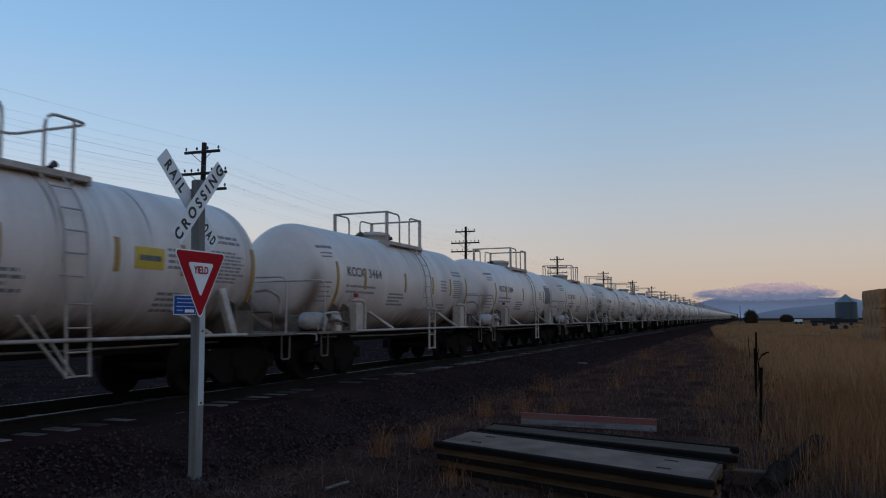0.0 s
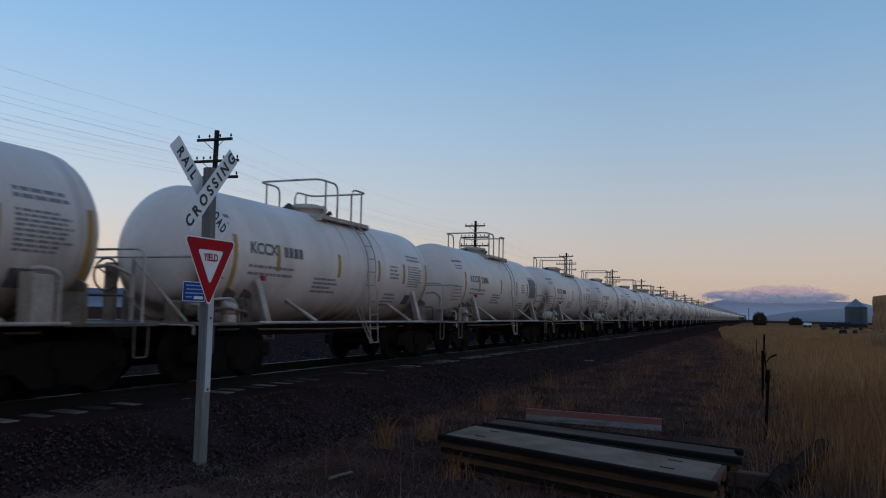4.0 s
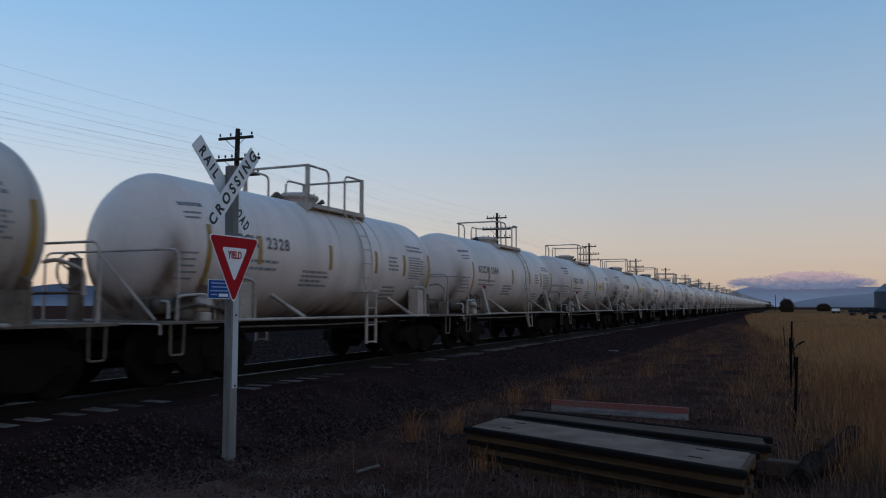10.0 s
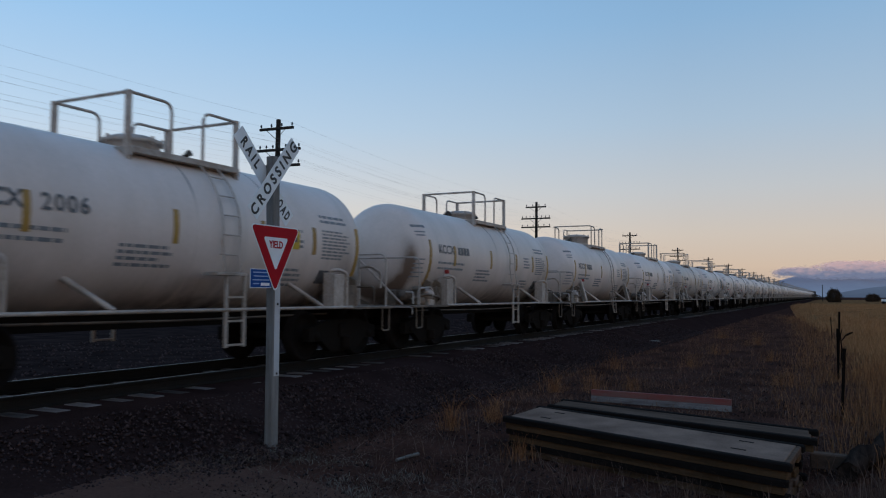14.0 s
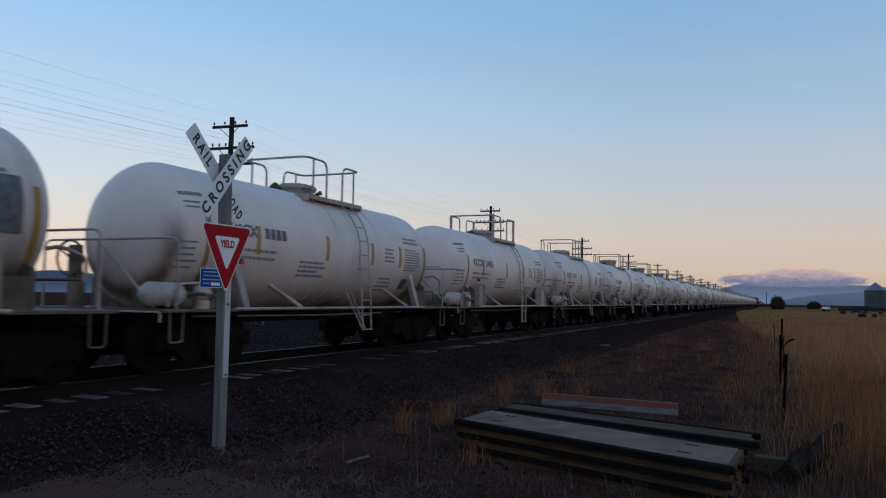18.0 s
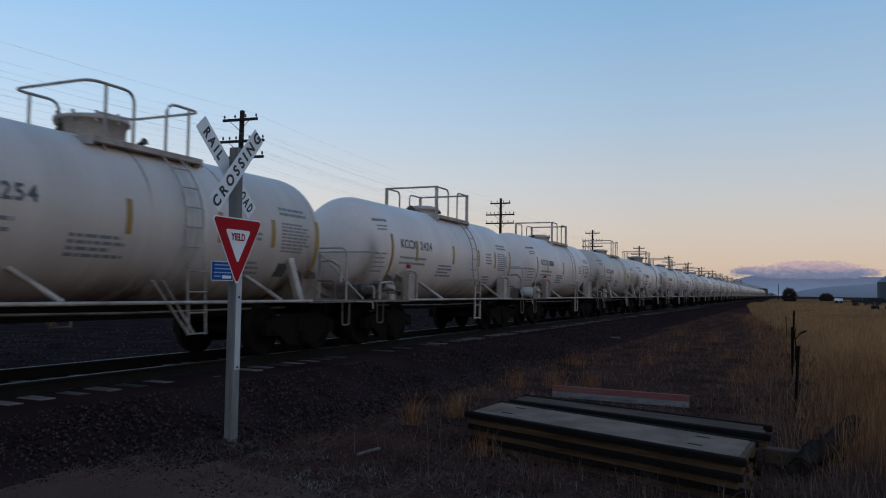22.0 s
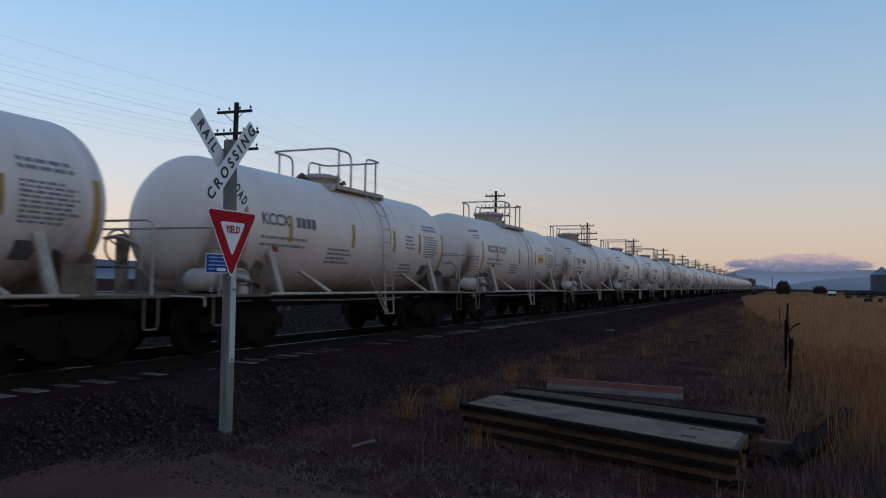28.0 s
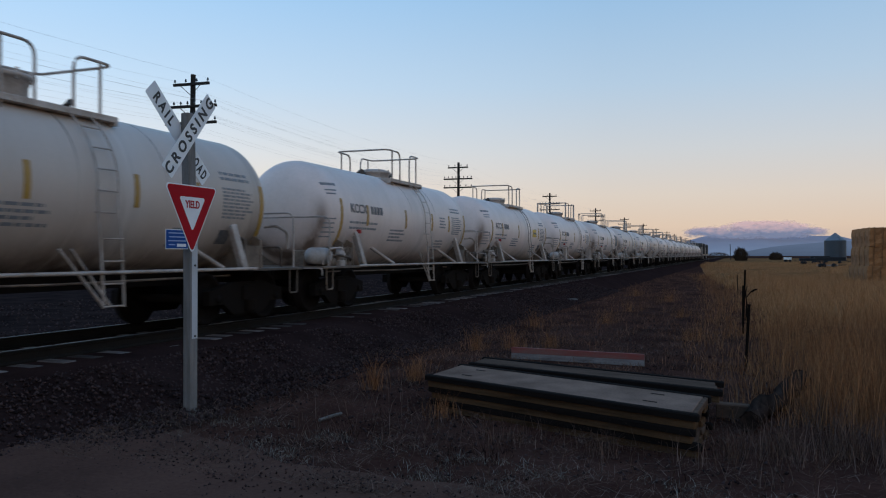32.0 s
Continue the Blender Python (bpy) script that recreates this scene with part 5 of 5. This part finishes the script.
    for i, (x, y, n, r, h) in enumerate(((-4.78, 9.42, 170, 0.12, 0.55), (-4.55, 10.3, 120, 0.12, 0.5), (-4.7, 10.6, 90, 0.2, 0.45), (-4.9, 14.2, 160, 0.2, 0.55), (-4.2, 14.6, 170, 0.25, 0.55), (-3.6, 15.2, 120, 0.2, 0.5), (-5.0, 19.5, 150, 0.3, 0.6), (-3.4, 21, 140, 0.3, 0.5), (-3.2, 8.0, 120, 0.15, 0.35), (-2.2, 7.2, 120, 0.3, 0.3), (-1.2, 6.9, 150, 0.35, 0.32), (-3.4, 26, 150, 0.4, 0.6), (-1.6, 24, 150, 0.4, 0.5), (-2.6, 32, 200, 0.5, 0.6), (-4.4, 36, 200, 0.5, 0.6), (-1.0, 17.5, 150, 0.25, 0.45), (-0.6, 10.4, 150, 0.3, 0.35))):
        clump(x, y, n, r, h, M_GRASS_GOLD if i not in (9, 10, 16) else M_GRASS_GREY, 30 + i, "tuft of golden dry grass on bare dirt")
    for i, (x, y, n, r, h) in enumerate(((0.35, 7.5, 420, 0.3, 0.42), (0.95, 7.7, 480, 0.35, 0.48), (1.5, 7.8, 480, 0.4, 0.5), (2.0, 8.2, 420, 0.5, 0.55), (0.85, 9.0, 260, 0.25, 0.45), (2.7, 8.0, 400, 0.5, 0.55), (-0.1, 7.2, 200, 0.25, 0.3))):
        clump(x, y, n, r, h, M_GRASS_GREY, 60 + i, "frosted grey clump of dead grass")


build_grass()

M_TPOST2 = material("rotten_bark", (0.060, 0.038, 0.029), 0.95, 0, (0.016, 0.011, 0.009), 4, 30, 0.9, 0.9, spec=0.0, stretch=(4, 0.6, 4))
LOG = (0.08, 8.4, 0.09, 0, 0, 0)
log = thing("rotten_log", "rotten grey log lying in dead grass", "log", pose(*LOG))
g = Geo().tube([(0.70 * u + 0.03 * math.sin(u * 17), 2.9 * u, 0.02 + 0.03 * u + 0.03 * math.sin(u * 9)) for u in (i / 14 for i in range(15))], 0.10, 10, 0.13)
rl = random.Random(12)
g.v = [(x + rl.uniform(-0.03, 0.03), y + rl.uniform(-0.05, 0.05), z + rl.uniform(-0.035, 0.035)) for x, y, z in g.v]
part("trunk", g, M_TPOST2, log)
stick = part("stick", Geo().tube([(0, 0, 0), (0.16, 0.14, 0.01), (0.3, 0.3, 0.0)], 0.018, 6), M_PALEWOOD, m=pose(-4.40, 7.22, 0.03, 0, 0, 38))
tagged(stick, "pale broken stick on the dirt", "stick")
rag = part("rag", Geo().box(-0.45, 0.45, -0.2, 0.2, 0, 0.04, 0.03), M_PALEWOOD, m=pose(-6.66, 31.5, 0.03, 0, 0, 20))
tagged(rag, "pale flat scrap lying beside the ballast", "scrap")


# ---- farm yard in the distance ----
def bale_mesh():
    """A square bale with a rough, rounded surface."""
    rng = random.Random(8)
    nx, ny, nz = 9, 5, 5
    g = Geo()

    def place(x, y, z):
        h = math.sin(x * 91.7 + y * 37.3 + z * 57.1) * 43758.5
        j = (h - math.floor(h) - 0.5) * 0.09
        cx, cy, cz = x * 2 - 1, y * 2 - 1, z * 2 - 1
        k = 1 - 0.014 * (abs(cx) ** 8 * (abs(cy) ** 8 + abs(cz) ** 8) + abs(cy * cz) ** 8)
        return (1.2 + cx * 1.19 * k + j * 0.6, 0.6 + cy * 0.6 * k + j, 0.6 + cz * 0.59 * k + (j * 0.5 if z > 0 else 0))

    for f in range(6):
        a, b = ((nx, ny), (nx, ny), (nx, nz), (nx, nz), (ny, nz), (ny, nz))[f]
        pts = []
        for j in range(b + 1):
            for i in range(a + 1):
                u, w = i / a, j / b
                pts.append(place(*((u, w, 0), (u, w, 1), (u, 0, w), (u, 1, w), (0, u, w), (1, u, w))[f]))
        g.add(pts, [(j * (a + 1) + i, j * (a + 1) + i + 1, (j + 1) * (a + 1) + i + 1, (j + 1) * (a + 1) + i) for j in range(b) for i in range(a)])
    return g.mesh("straw")


def build_bales():
    rng = random.Random(3)
    straw = bale_mesh()
    straw.materials.append(M_HAY)
    g = Geo()
    for q in (0.3, 0.75, 1.2, 1.65, 2.1):
        g.box(q, q + 0.025, -0.04, 1.24, 0.0, 1.20)
    twine = g.mesh("twine")
    twine.materials.append(M_TWINE)
    corner = pose(7.3, 53.0, 0, 0, 0, 4.8)
    for i in range(4):
        for j in range(4):
            for k in range(3):
                if k == 2 and (i, j) in ((1, 0), (3, 0), (3, 1)):
                    continue
                shove = 0.16 * rng.random() if j == 0 or i == 0 else 0.0
                m = corner @ pose(2.40 * i + 0.5 * shove + 0.07 * k, 1.21 * j + shove, 1.175 * k, 0, rng.uniform(-0.6, 0.6), rng.uniform(-1.5, 1.5))
                b = thing("straw_bale", "large square golden straw bale in a stack", "straw bale", m, "stacked straw bales")
                part("straw", straw, None, b)
                part("twine", twine, None, b)


build_bales()

silo = thing("grain_bin", "dark blue-grey steel grain bin with pale conical roof", "grain bin", pose(26.3, 250, 0))
prof = [(2.87 + (0.05 if i % 2 else 0), 6.05 * i / 24) for i in range(25)]
part("wall", Geo().lathe(prof, 36, "z"), M_SILO, silo)
part("roof", Geo().lathe([(3.02, 5.98), (0.35, 8.05), (0.35, 8.2), (0.001, 8.27)], 24, "z"), M_ROOF, silo, "pale zinc roof")
part("door", Geo().box(-0.6, 0.6, -3.05, -2.9, 0.3, 2.2), M_SILO, silo)
g = Geo()
for x in (0.95, 1.35):
    g.tube([(x, -2.95, 0.3), (x, -2.95, 6.0), (x * 0.5, -1.6, 7.1)], 0.03, 5)
for i in range(14):
    g.tube([(0.95, -2.95, 0.5 + 0.4 * i), (1.35, -2.95, 0.5 + 0.4 * i)], 0.02, 5)
part("ladder", g, M_SILO, silo)


def trailer(x, y, w, h, mt, label, bed=0.7):
    t = thing("farm_trailer", label, "trailer", pose(x, y, 0), "parked farm machines")
    part("bed", Geo().box(0, w, 0, 2.2, bed, bed + h, 0.05), mt, t)
    for a in (0.15, 0.3, 0.8):
        part("wheel", Geo().lathe([(0.001, -0.12), (0.31, -0.12), (0.35, -0.06), (0.35, 0.06), (0.31, 0.12), (0.001, 0.12)], 14, "y", (w * a, 0.1, 0.35)), M_DARKVEH, t)
    part("hitch", Geo().tube([(w, 1.1, bed + 0.05), (w + 1.2, 1.1, 0.45)], 0.06, 6), M_DARKVEH, t)


trailer(11.2, 165, 3.0, 0.5, M_DARKVEH, "dark low farm trailer parked in the yard")
trailer(14.4, 172, 5.6, 0.7, M_DARKVEH, "dark flatbed farm trailer parked in the yard")
trailer(10.5, 121, 2.6, 0.12, M_CHALK, "low pale topped farm trailer parked in the yard", 0.35)
trailer(19.0, 150, 5.0, 0.9, M_DARKVEH, "dark farm wagon parked in the yard")
trailer(15.5, 195, 4.0, 0.9, M_DARKVEH, "dark low wagon parked in the yard")
trailer(11.3, 222, 1.8, 0.65, M_SIGNWHITE, "small pale trailer parked far off", 0.6)


def bush(x, y, w, h, n, sd, label):
    rng = np.random.default_rng(sd)
    b = thing("bush", label, "bush", pose(x, y, 0))
    g = Geo()
    for i in range(7):
        q = 2 * math.pi * i / 7
        g.tube([(0, 0, 0), (0.18 * w * math.cos(q), 0.18 * w * math.sin(q), h * 0.4), (0.36 * w * math.cos(q + 0.3), 0.36 * w * math.sin(q + 0.3), h * 0.75)], 0.09, 5, 0.03)
    part("stems", g, M_POLE, b)
    u = rng.normal(size=(n, 3))
    u /= np.linalg.norm(u, axis=1)[:, None]
    lump = 0.75 + 0.35 * patchy(u[:, 0] * 3 + u[:, 2] * 2, u[:, 1] * 3, 1.5, sd)
    p = u * (rng.uniform(0.35, 1, n) ** 0.5 * lump)[:, None] * [w / 2, w / 2, h * 0.66] + [0, 0, h * 0.34]
    p[:, 2] = np.maximum(p[:, 2], 0.1)
    part("crown", blades(p, rng.uniform(0.2, 0.5, n), 0.05, 1.5, sd), M_BUSH, b)


bush(0.77, 250, 4.4, 4.1, 5000, 1, "round bare brown bush in the far field")
bush(12.6, 300, 4.8, 2.8, 3500, 2, "low wide bare bush in the far field")
bush(-9.5, 420, 12, 3.4, 3000, 3, "distant low brown shrubs")
fp = thing("far_pole", "thin dark pole standing far off by the track", "pole", pose(-2.49, 290, 0))
part("shaft", Geo().tube([(0, 0, -0.1), (0, 0, 5.5)], 0.14, 8, 0.1), M_POLE, fp)
part("cap", Geo().tube([(0, 0, 5.5), (0, 0, 5.65)], 0.16, 8), M_POLE, fp)

shed = thing("storage_bin", "long low pale boarded bin with dark lid beyond track", "bin", pose(-41, 14, 0))
part("wall", Geo().box(0, 5, 0, 29, 0, 0.30).box(0, 5, 0, 29, 0.36, 0.64), M_WOODWALL, shed)
part("sill_board", Geo().box(-0.05, 5.05, -0.05, 29.05, 0.30, 0.36), M_TIMBER, shed)
part("roof", Geo().box(-0.1, 5.15, -0.1, 29.1, 0.64, 0.70), M_TIMBER, shed)
for i in range(14):
    part("wall_post", Geo().box(5.0, 5.14, 0.6 + 2.1 * i, 0.85 + 2.1 * i, 0, 0.64), M_TIMBER2, shed)


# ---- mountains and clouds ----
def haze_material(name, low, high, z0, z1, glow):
    """Far rock with blue evening haze painted into its colour and a faint glow, paler towards its foot."""
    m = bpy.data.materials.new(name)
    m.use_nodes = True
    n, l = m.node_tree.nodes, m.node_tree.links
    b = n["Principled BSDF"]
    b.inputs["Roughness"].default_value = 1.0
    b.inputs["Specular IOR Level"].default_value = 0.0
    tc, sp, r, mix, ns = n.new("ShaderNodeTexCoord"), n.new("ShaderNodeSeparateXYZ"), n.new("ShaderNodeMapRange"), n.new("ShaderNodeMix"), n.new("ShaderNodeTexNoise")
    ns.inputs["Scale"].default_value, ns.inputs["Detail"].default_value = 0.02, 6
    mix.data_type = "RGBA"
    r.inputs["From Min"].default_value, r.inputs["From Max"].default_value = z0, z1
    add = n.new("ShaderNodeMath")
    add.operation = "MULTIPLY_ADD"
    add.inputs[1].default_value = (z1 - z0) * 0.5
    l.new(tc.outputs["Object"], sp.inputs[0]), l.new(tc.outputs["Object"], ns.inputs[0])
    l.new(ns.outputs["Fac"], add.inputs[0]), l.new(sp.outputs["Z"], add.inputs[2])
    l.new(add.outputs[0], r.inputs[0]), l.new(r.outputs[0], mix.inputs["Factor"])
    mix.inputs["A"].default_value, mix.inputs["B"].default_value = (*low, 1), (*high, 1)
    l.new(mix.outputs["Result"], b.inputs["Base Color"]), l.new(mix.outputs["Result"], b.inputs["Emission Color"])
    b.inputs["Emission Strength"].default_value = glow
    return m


def ridge(name, x0, x1, y, top, mt, label, seed, depth=500, base=-8):
    """A mountain front: top(u) gives its height along it."""
    n, rows = 160, 14
    rng = np.random.default_rng(seed)
    u = np.linspace(0, 1, n)
    crest = np.array([top(v) for v in u])
    v = []
    for j in range(rows + 1):
        w = j / rows
        rough = sum(np.sin(u * f * 6.3 + rng.uniform(0, 6) + w * 3) / f for f in (9, 17, 31, 57)) * 0.9
        z = base + (crest - base) * w ** 1.25 * (1 + 0.05 * rough * (1 - w)) + crest * 0.02 * rough * w
        v.append(np.stack([x0 + (x1 - x0) * u, y + depth * w + 40 * rough * (1 - w), z], -1))
    v = np.concatenate(v)
    i, j = np.meshgrid(np.arange(n - 1), np.arange(rows))
    a = (j * n + i).ravel()
    me = raw_mesh(v, np.stack([a, a + 1, a + n + 1, a + n], -1))
    me.polygons.foreach_set("use_smooth", [True] * len(me.polygons))
    tagged(part(name, me, mt), label, "mountain", kind="structure")


# haze tones mixed into the rock; the last value is the glow
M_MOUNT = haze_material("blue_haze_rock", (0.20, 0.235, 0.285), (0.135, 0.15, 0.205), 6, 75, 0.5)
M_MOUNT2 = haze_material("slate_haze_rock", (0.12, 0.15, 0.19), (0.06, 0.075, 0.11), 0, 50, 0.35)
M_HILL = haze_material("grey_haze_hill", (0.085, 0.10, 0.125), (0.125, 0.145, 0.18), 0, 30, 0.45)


def main_top(u):
    a, b = 1 / (1 + math.exp(-(u - 0.172) * 34)), 1 / (1 + math.exp((u - 0.82) * 9))
    return 8 + 59 * a * b + 2.5 * math.sin(u * 21) + 2 * math.sin(u * 47)


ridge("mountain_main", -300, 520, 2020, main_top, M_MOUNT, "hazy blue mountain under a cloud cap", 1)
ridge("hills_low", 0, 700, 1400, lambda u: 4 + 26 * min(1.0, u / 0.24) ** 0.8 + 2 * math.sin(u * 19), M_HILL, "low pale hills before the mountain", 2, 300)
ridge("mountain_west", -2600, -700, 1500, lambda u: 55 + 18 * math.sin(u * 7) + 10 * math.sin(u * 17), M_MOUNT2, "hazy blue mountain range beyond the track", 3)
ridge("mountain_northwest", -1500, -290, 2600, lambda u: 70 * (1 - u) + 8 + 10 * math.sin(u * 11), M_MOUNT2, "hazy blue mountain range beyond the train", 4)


def cloud_material():
    """Soft evening cloud: thick in the middle, torn and thin towards its edges, sunset pink painted on its upper side,
    shade below, with a glow.
    """
    m = bpy.data.materials.new("evening_cloud")
    m.use_nodes = True
    n, l = m.node_tree.nodes, m.node_tree.links
    b = n["Principled BSDF"]
    b.inputs["Roughness"].default_value = 1.0
    b.inputs["Specular IOR Level"].default_value = 0.0
    tc, mp, big, sp = n.new("ShaderNodeTexCoord"), n.new("ShaderNodeMapping"), n.new("ShaderNodeTexNoise"), n.new("ShaderNodeSeparateXYZ")
    mp.inputs["Scale"].default_value = (0.022, 0.05, 0.06)
    big.inputs["Scale"].default_value, big.inputs["Detail"].default_value, big.inputs["Roughness"].default_value = 1.0, 5, 0.55
    l.new(tc.outputs["Object"], mp.inputs[0]), l.new(mp.outputs[0], big.inputs[0]), l.new(tc.outputs["Object"], sp.inputs[0])

    def calc(op, a, c, d=0.0):
        q = n.new("ShaderNodeMath")
        q.operation = op
        for i, v in enumerate((a, c, d)):
            if isinstance(v, (int, float)):
                q.inputs[i].default_value = v
            else:
                l.new(v, q.inputs[i])
        return q.outputs[0]

    lobes = None
    for x0, z0, rx, rz in ((40, 62, 190, 15), (-78, 69, 78, 15), (66, 80, 125, 20), (140, 68, 95, 15)):
        dx = calc("MULTIPLY_ADD", sp.outputs["X"], 1 / rx, -x0 / rx)
        dz = calc("MULTIPLY_ADD", sp.outputs["Z"], 1 / rz, -z0 / rz)
        one = calc("SUBTRACT", 1.0, calc("ADD", calc("MULTIPLY", dx, dx), calc("MULTIPLY", dz, dz)))
        lobes = one if lobes is None else calc("MAXIMUM", lobes, one)
    dz = calc("MULTIPLY_ADD", sp.outputs["Z"], 1 / 22, -74 / 22)
    body = calc("ADD", calc("ADD", lobes, 0.1), calc("MULTIPLY_ADD", big.outputs["Fac"], 2.8, -1.4))
    soft = n.new("ShaderNodeMapRange")
    soft.interpolation_type = "SMOOTHSTEP"
    soft.inputs["From Min"].default_value, soft.inputs["From Max"].default_value = 0.0, 0.9
    soft.inputs["To Max"].default_value = 0.9
    l.new(body, soft.inputs[0]), l.new(soft.outputs[0], b.inputs["Alpha"])
    tone = n.new("ShaderNodeMapRange")
    tone.inputs["From Min"].default_value, tone.inputs["From Max"].default_value = -0.5, 0.75
    l.new(calc("ADD", dz, calc("MULTIPLY_ADD", big.outputs["Fac"], 3.0, -1.5)), tone.inputs[0])
    mix = n.new("ShaderNodeMix")
    mix.data_type = "RGBA"
    mix.inputs["A"].default_value, mix.inputs["B"].default_value = (0.22, 0.24, 0.32, 1), (0.66, 0.45, 0.42, 1)
    l.new(tone.outputs[0], mix.inputs["Factor"])
    l.new(mix.outputs["Result"], b.inputs["Base Color"]), l.new(mix.outputs["Result"], b.inputs["Emission Color"])
    b.inputs["Emission Strength"].default_value = 0.52
    return m


def build_cloud():
    g = Geo()
    for y in (2380, 2400, 2420):
        pts = [(x, y + 20 * math.sin(x * 0.02), z) for z in (40, 62, 84, 106, 125) for x in range(-230, 331, 40)]
        g.add(pts, [(15 * j + i, 15 * j + i + 1, 15 * j + i + 16, 15 * j + i + 15) for j in range(4) for i in range(14)], True)
    tagged(part("cloud_cap", g, cloud_material()), "pink and grey evening cloud lying on the mountain", "cloud", kind="stuff")


build_cloud()


# ---- rear locomotive ----
def build_loco():
    e = thing("locomotive", "dark locomotive at the far end of the train", "locomotive")
    part("frame", Geo().box(-1.5, 1.5, -10, 10, 1.0, 1.45, 0.03), M_LOCO, e)
    part("hood", Geo().box(-1.05, 1.05, -9.0, 5.5, 1.45, 3.95, 0.15), M_LOCO, e)
    cab = part("cab", Geo().box(-1.5, 1.5, 5.5, 8.2, 1.45, 4.2, 0.15), M_LOCO, e)
    for x in (-0.75, 0.75):
        part("windscreen", Geo().box(x - 0.5, x + 0.5, 8.19, 8.22, 3.2, 4.0), M_GLASSDARK, cab)
    part("side_window", Geo().box(1.49, 1.52, 6.0, 7.6, 3.2, 4.0), M_GLASSDARK, cab)
    part("nose", Geo().box(-0.9, 0.9, 8.2, 9.6, 1.45, 3.0, 0.15), M_LOCO, e)
    part("radiator", Geo().box(-1.5, 1.5, -9.2, -6.0, 3.2, 4.1, 0.1), M_LOCO, e)
    part("side_stripe", Geo().box(-1.51, 1.51, -9.9, 9.9, 1.32, 1.42), M_LOCO_YEL, e)
    part("fuel_tank", Geo().box(-1.3, 1.3, -2.8, 2.8, 0.3, 1.0, 0.15), M_LOCO, e)
    g = Geo()
    for sx in (-1, 1):
        g.bent([(sx * 1.45, -9.9, 1.45), (sx * 1.45, -9.9, 2.45), (sx * 1.45, 5.4, 2.45), (sx * 1.45, 5.4, 1.45)], 0.02, 0.1, 6)
    part("handrail", g, M_WHITE, e)
    for y in (-6.5, 6.5):
        t = part("truck", Geo().box(-1.2, 1.2, y - 2.2, y + 2.2, 0.4, 1.0, 0.05), M_TRUCK, e)
        for a in (-1.8, 0, 1.8):
            for sx in (-0.75, 0.75):
                part("wheel", Geo().lathe([(0.001, sx - 0.07), (0.5, sx - 0.07), (0.5, sx + 0.07), (0.001, sx + 0.07)], 20, "x", (0, y + a, 0.5)), M_WHEEL, t)
    return e


for i in range(2):
    train.append((build_loco(), C0 + PITCH * (N_CARS - 1) + 5.72 + 10.6 + 21.4 * i))


# ---- motion ----
def motions():
    times = [i / 2 for i in range(65)]
    for ob, y0 in train:
        walk(ob, [(t, pose(TRACK_X, y0 - travelled(t), RAIL_Z)) for t in times])
    # every wheel turns alike, so one set of keys serves them all
    for group, sign in ((wheels, 1), (wheels_turned, -1)):
        first = group[0]
        walk(first, [(i / FPS, pose(0, 0, 0, sign * math.degrees(travelled(i / FPS) / 0.457))) for i in range(32 * FPS + 1)])
        for w in group[1:]:
            w.rotation_mode = "QUATERNION"
            keys = w.animation_data_create()
            keys.action = first.animation_data.action
            keys.action_slot = first.animation_data.action_slot


motions()
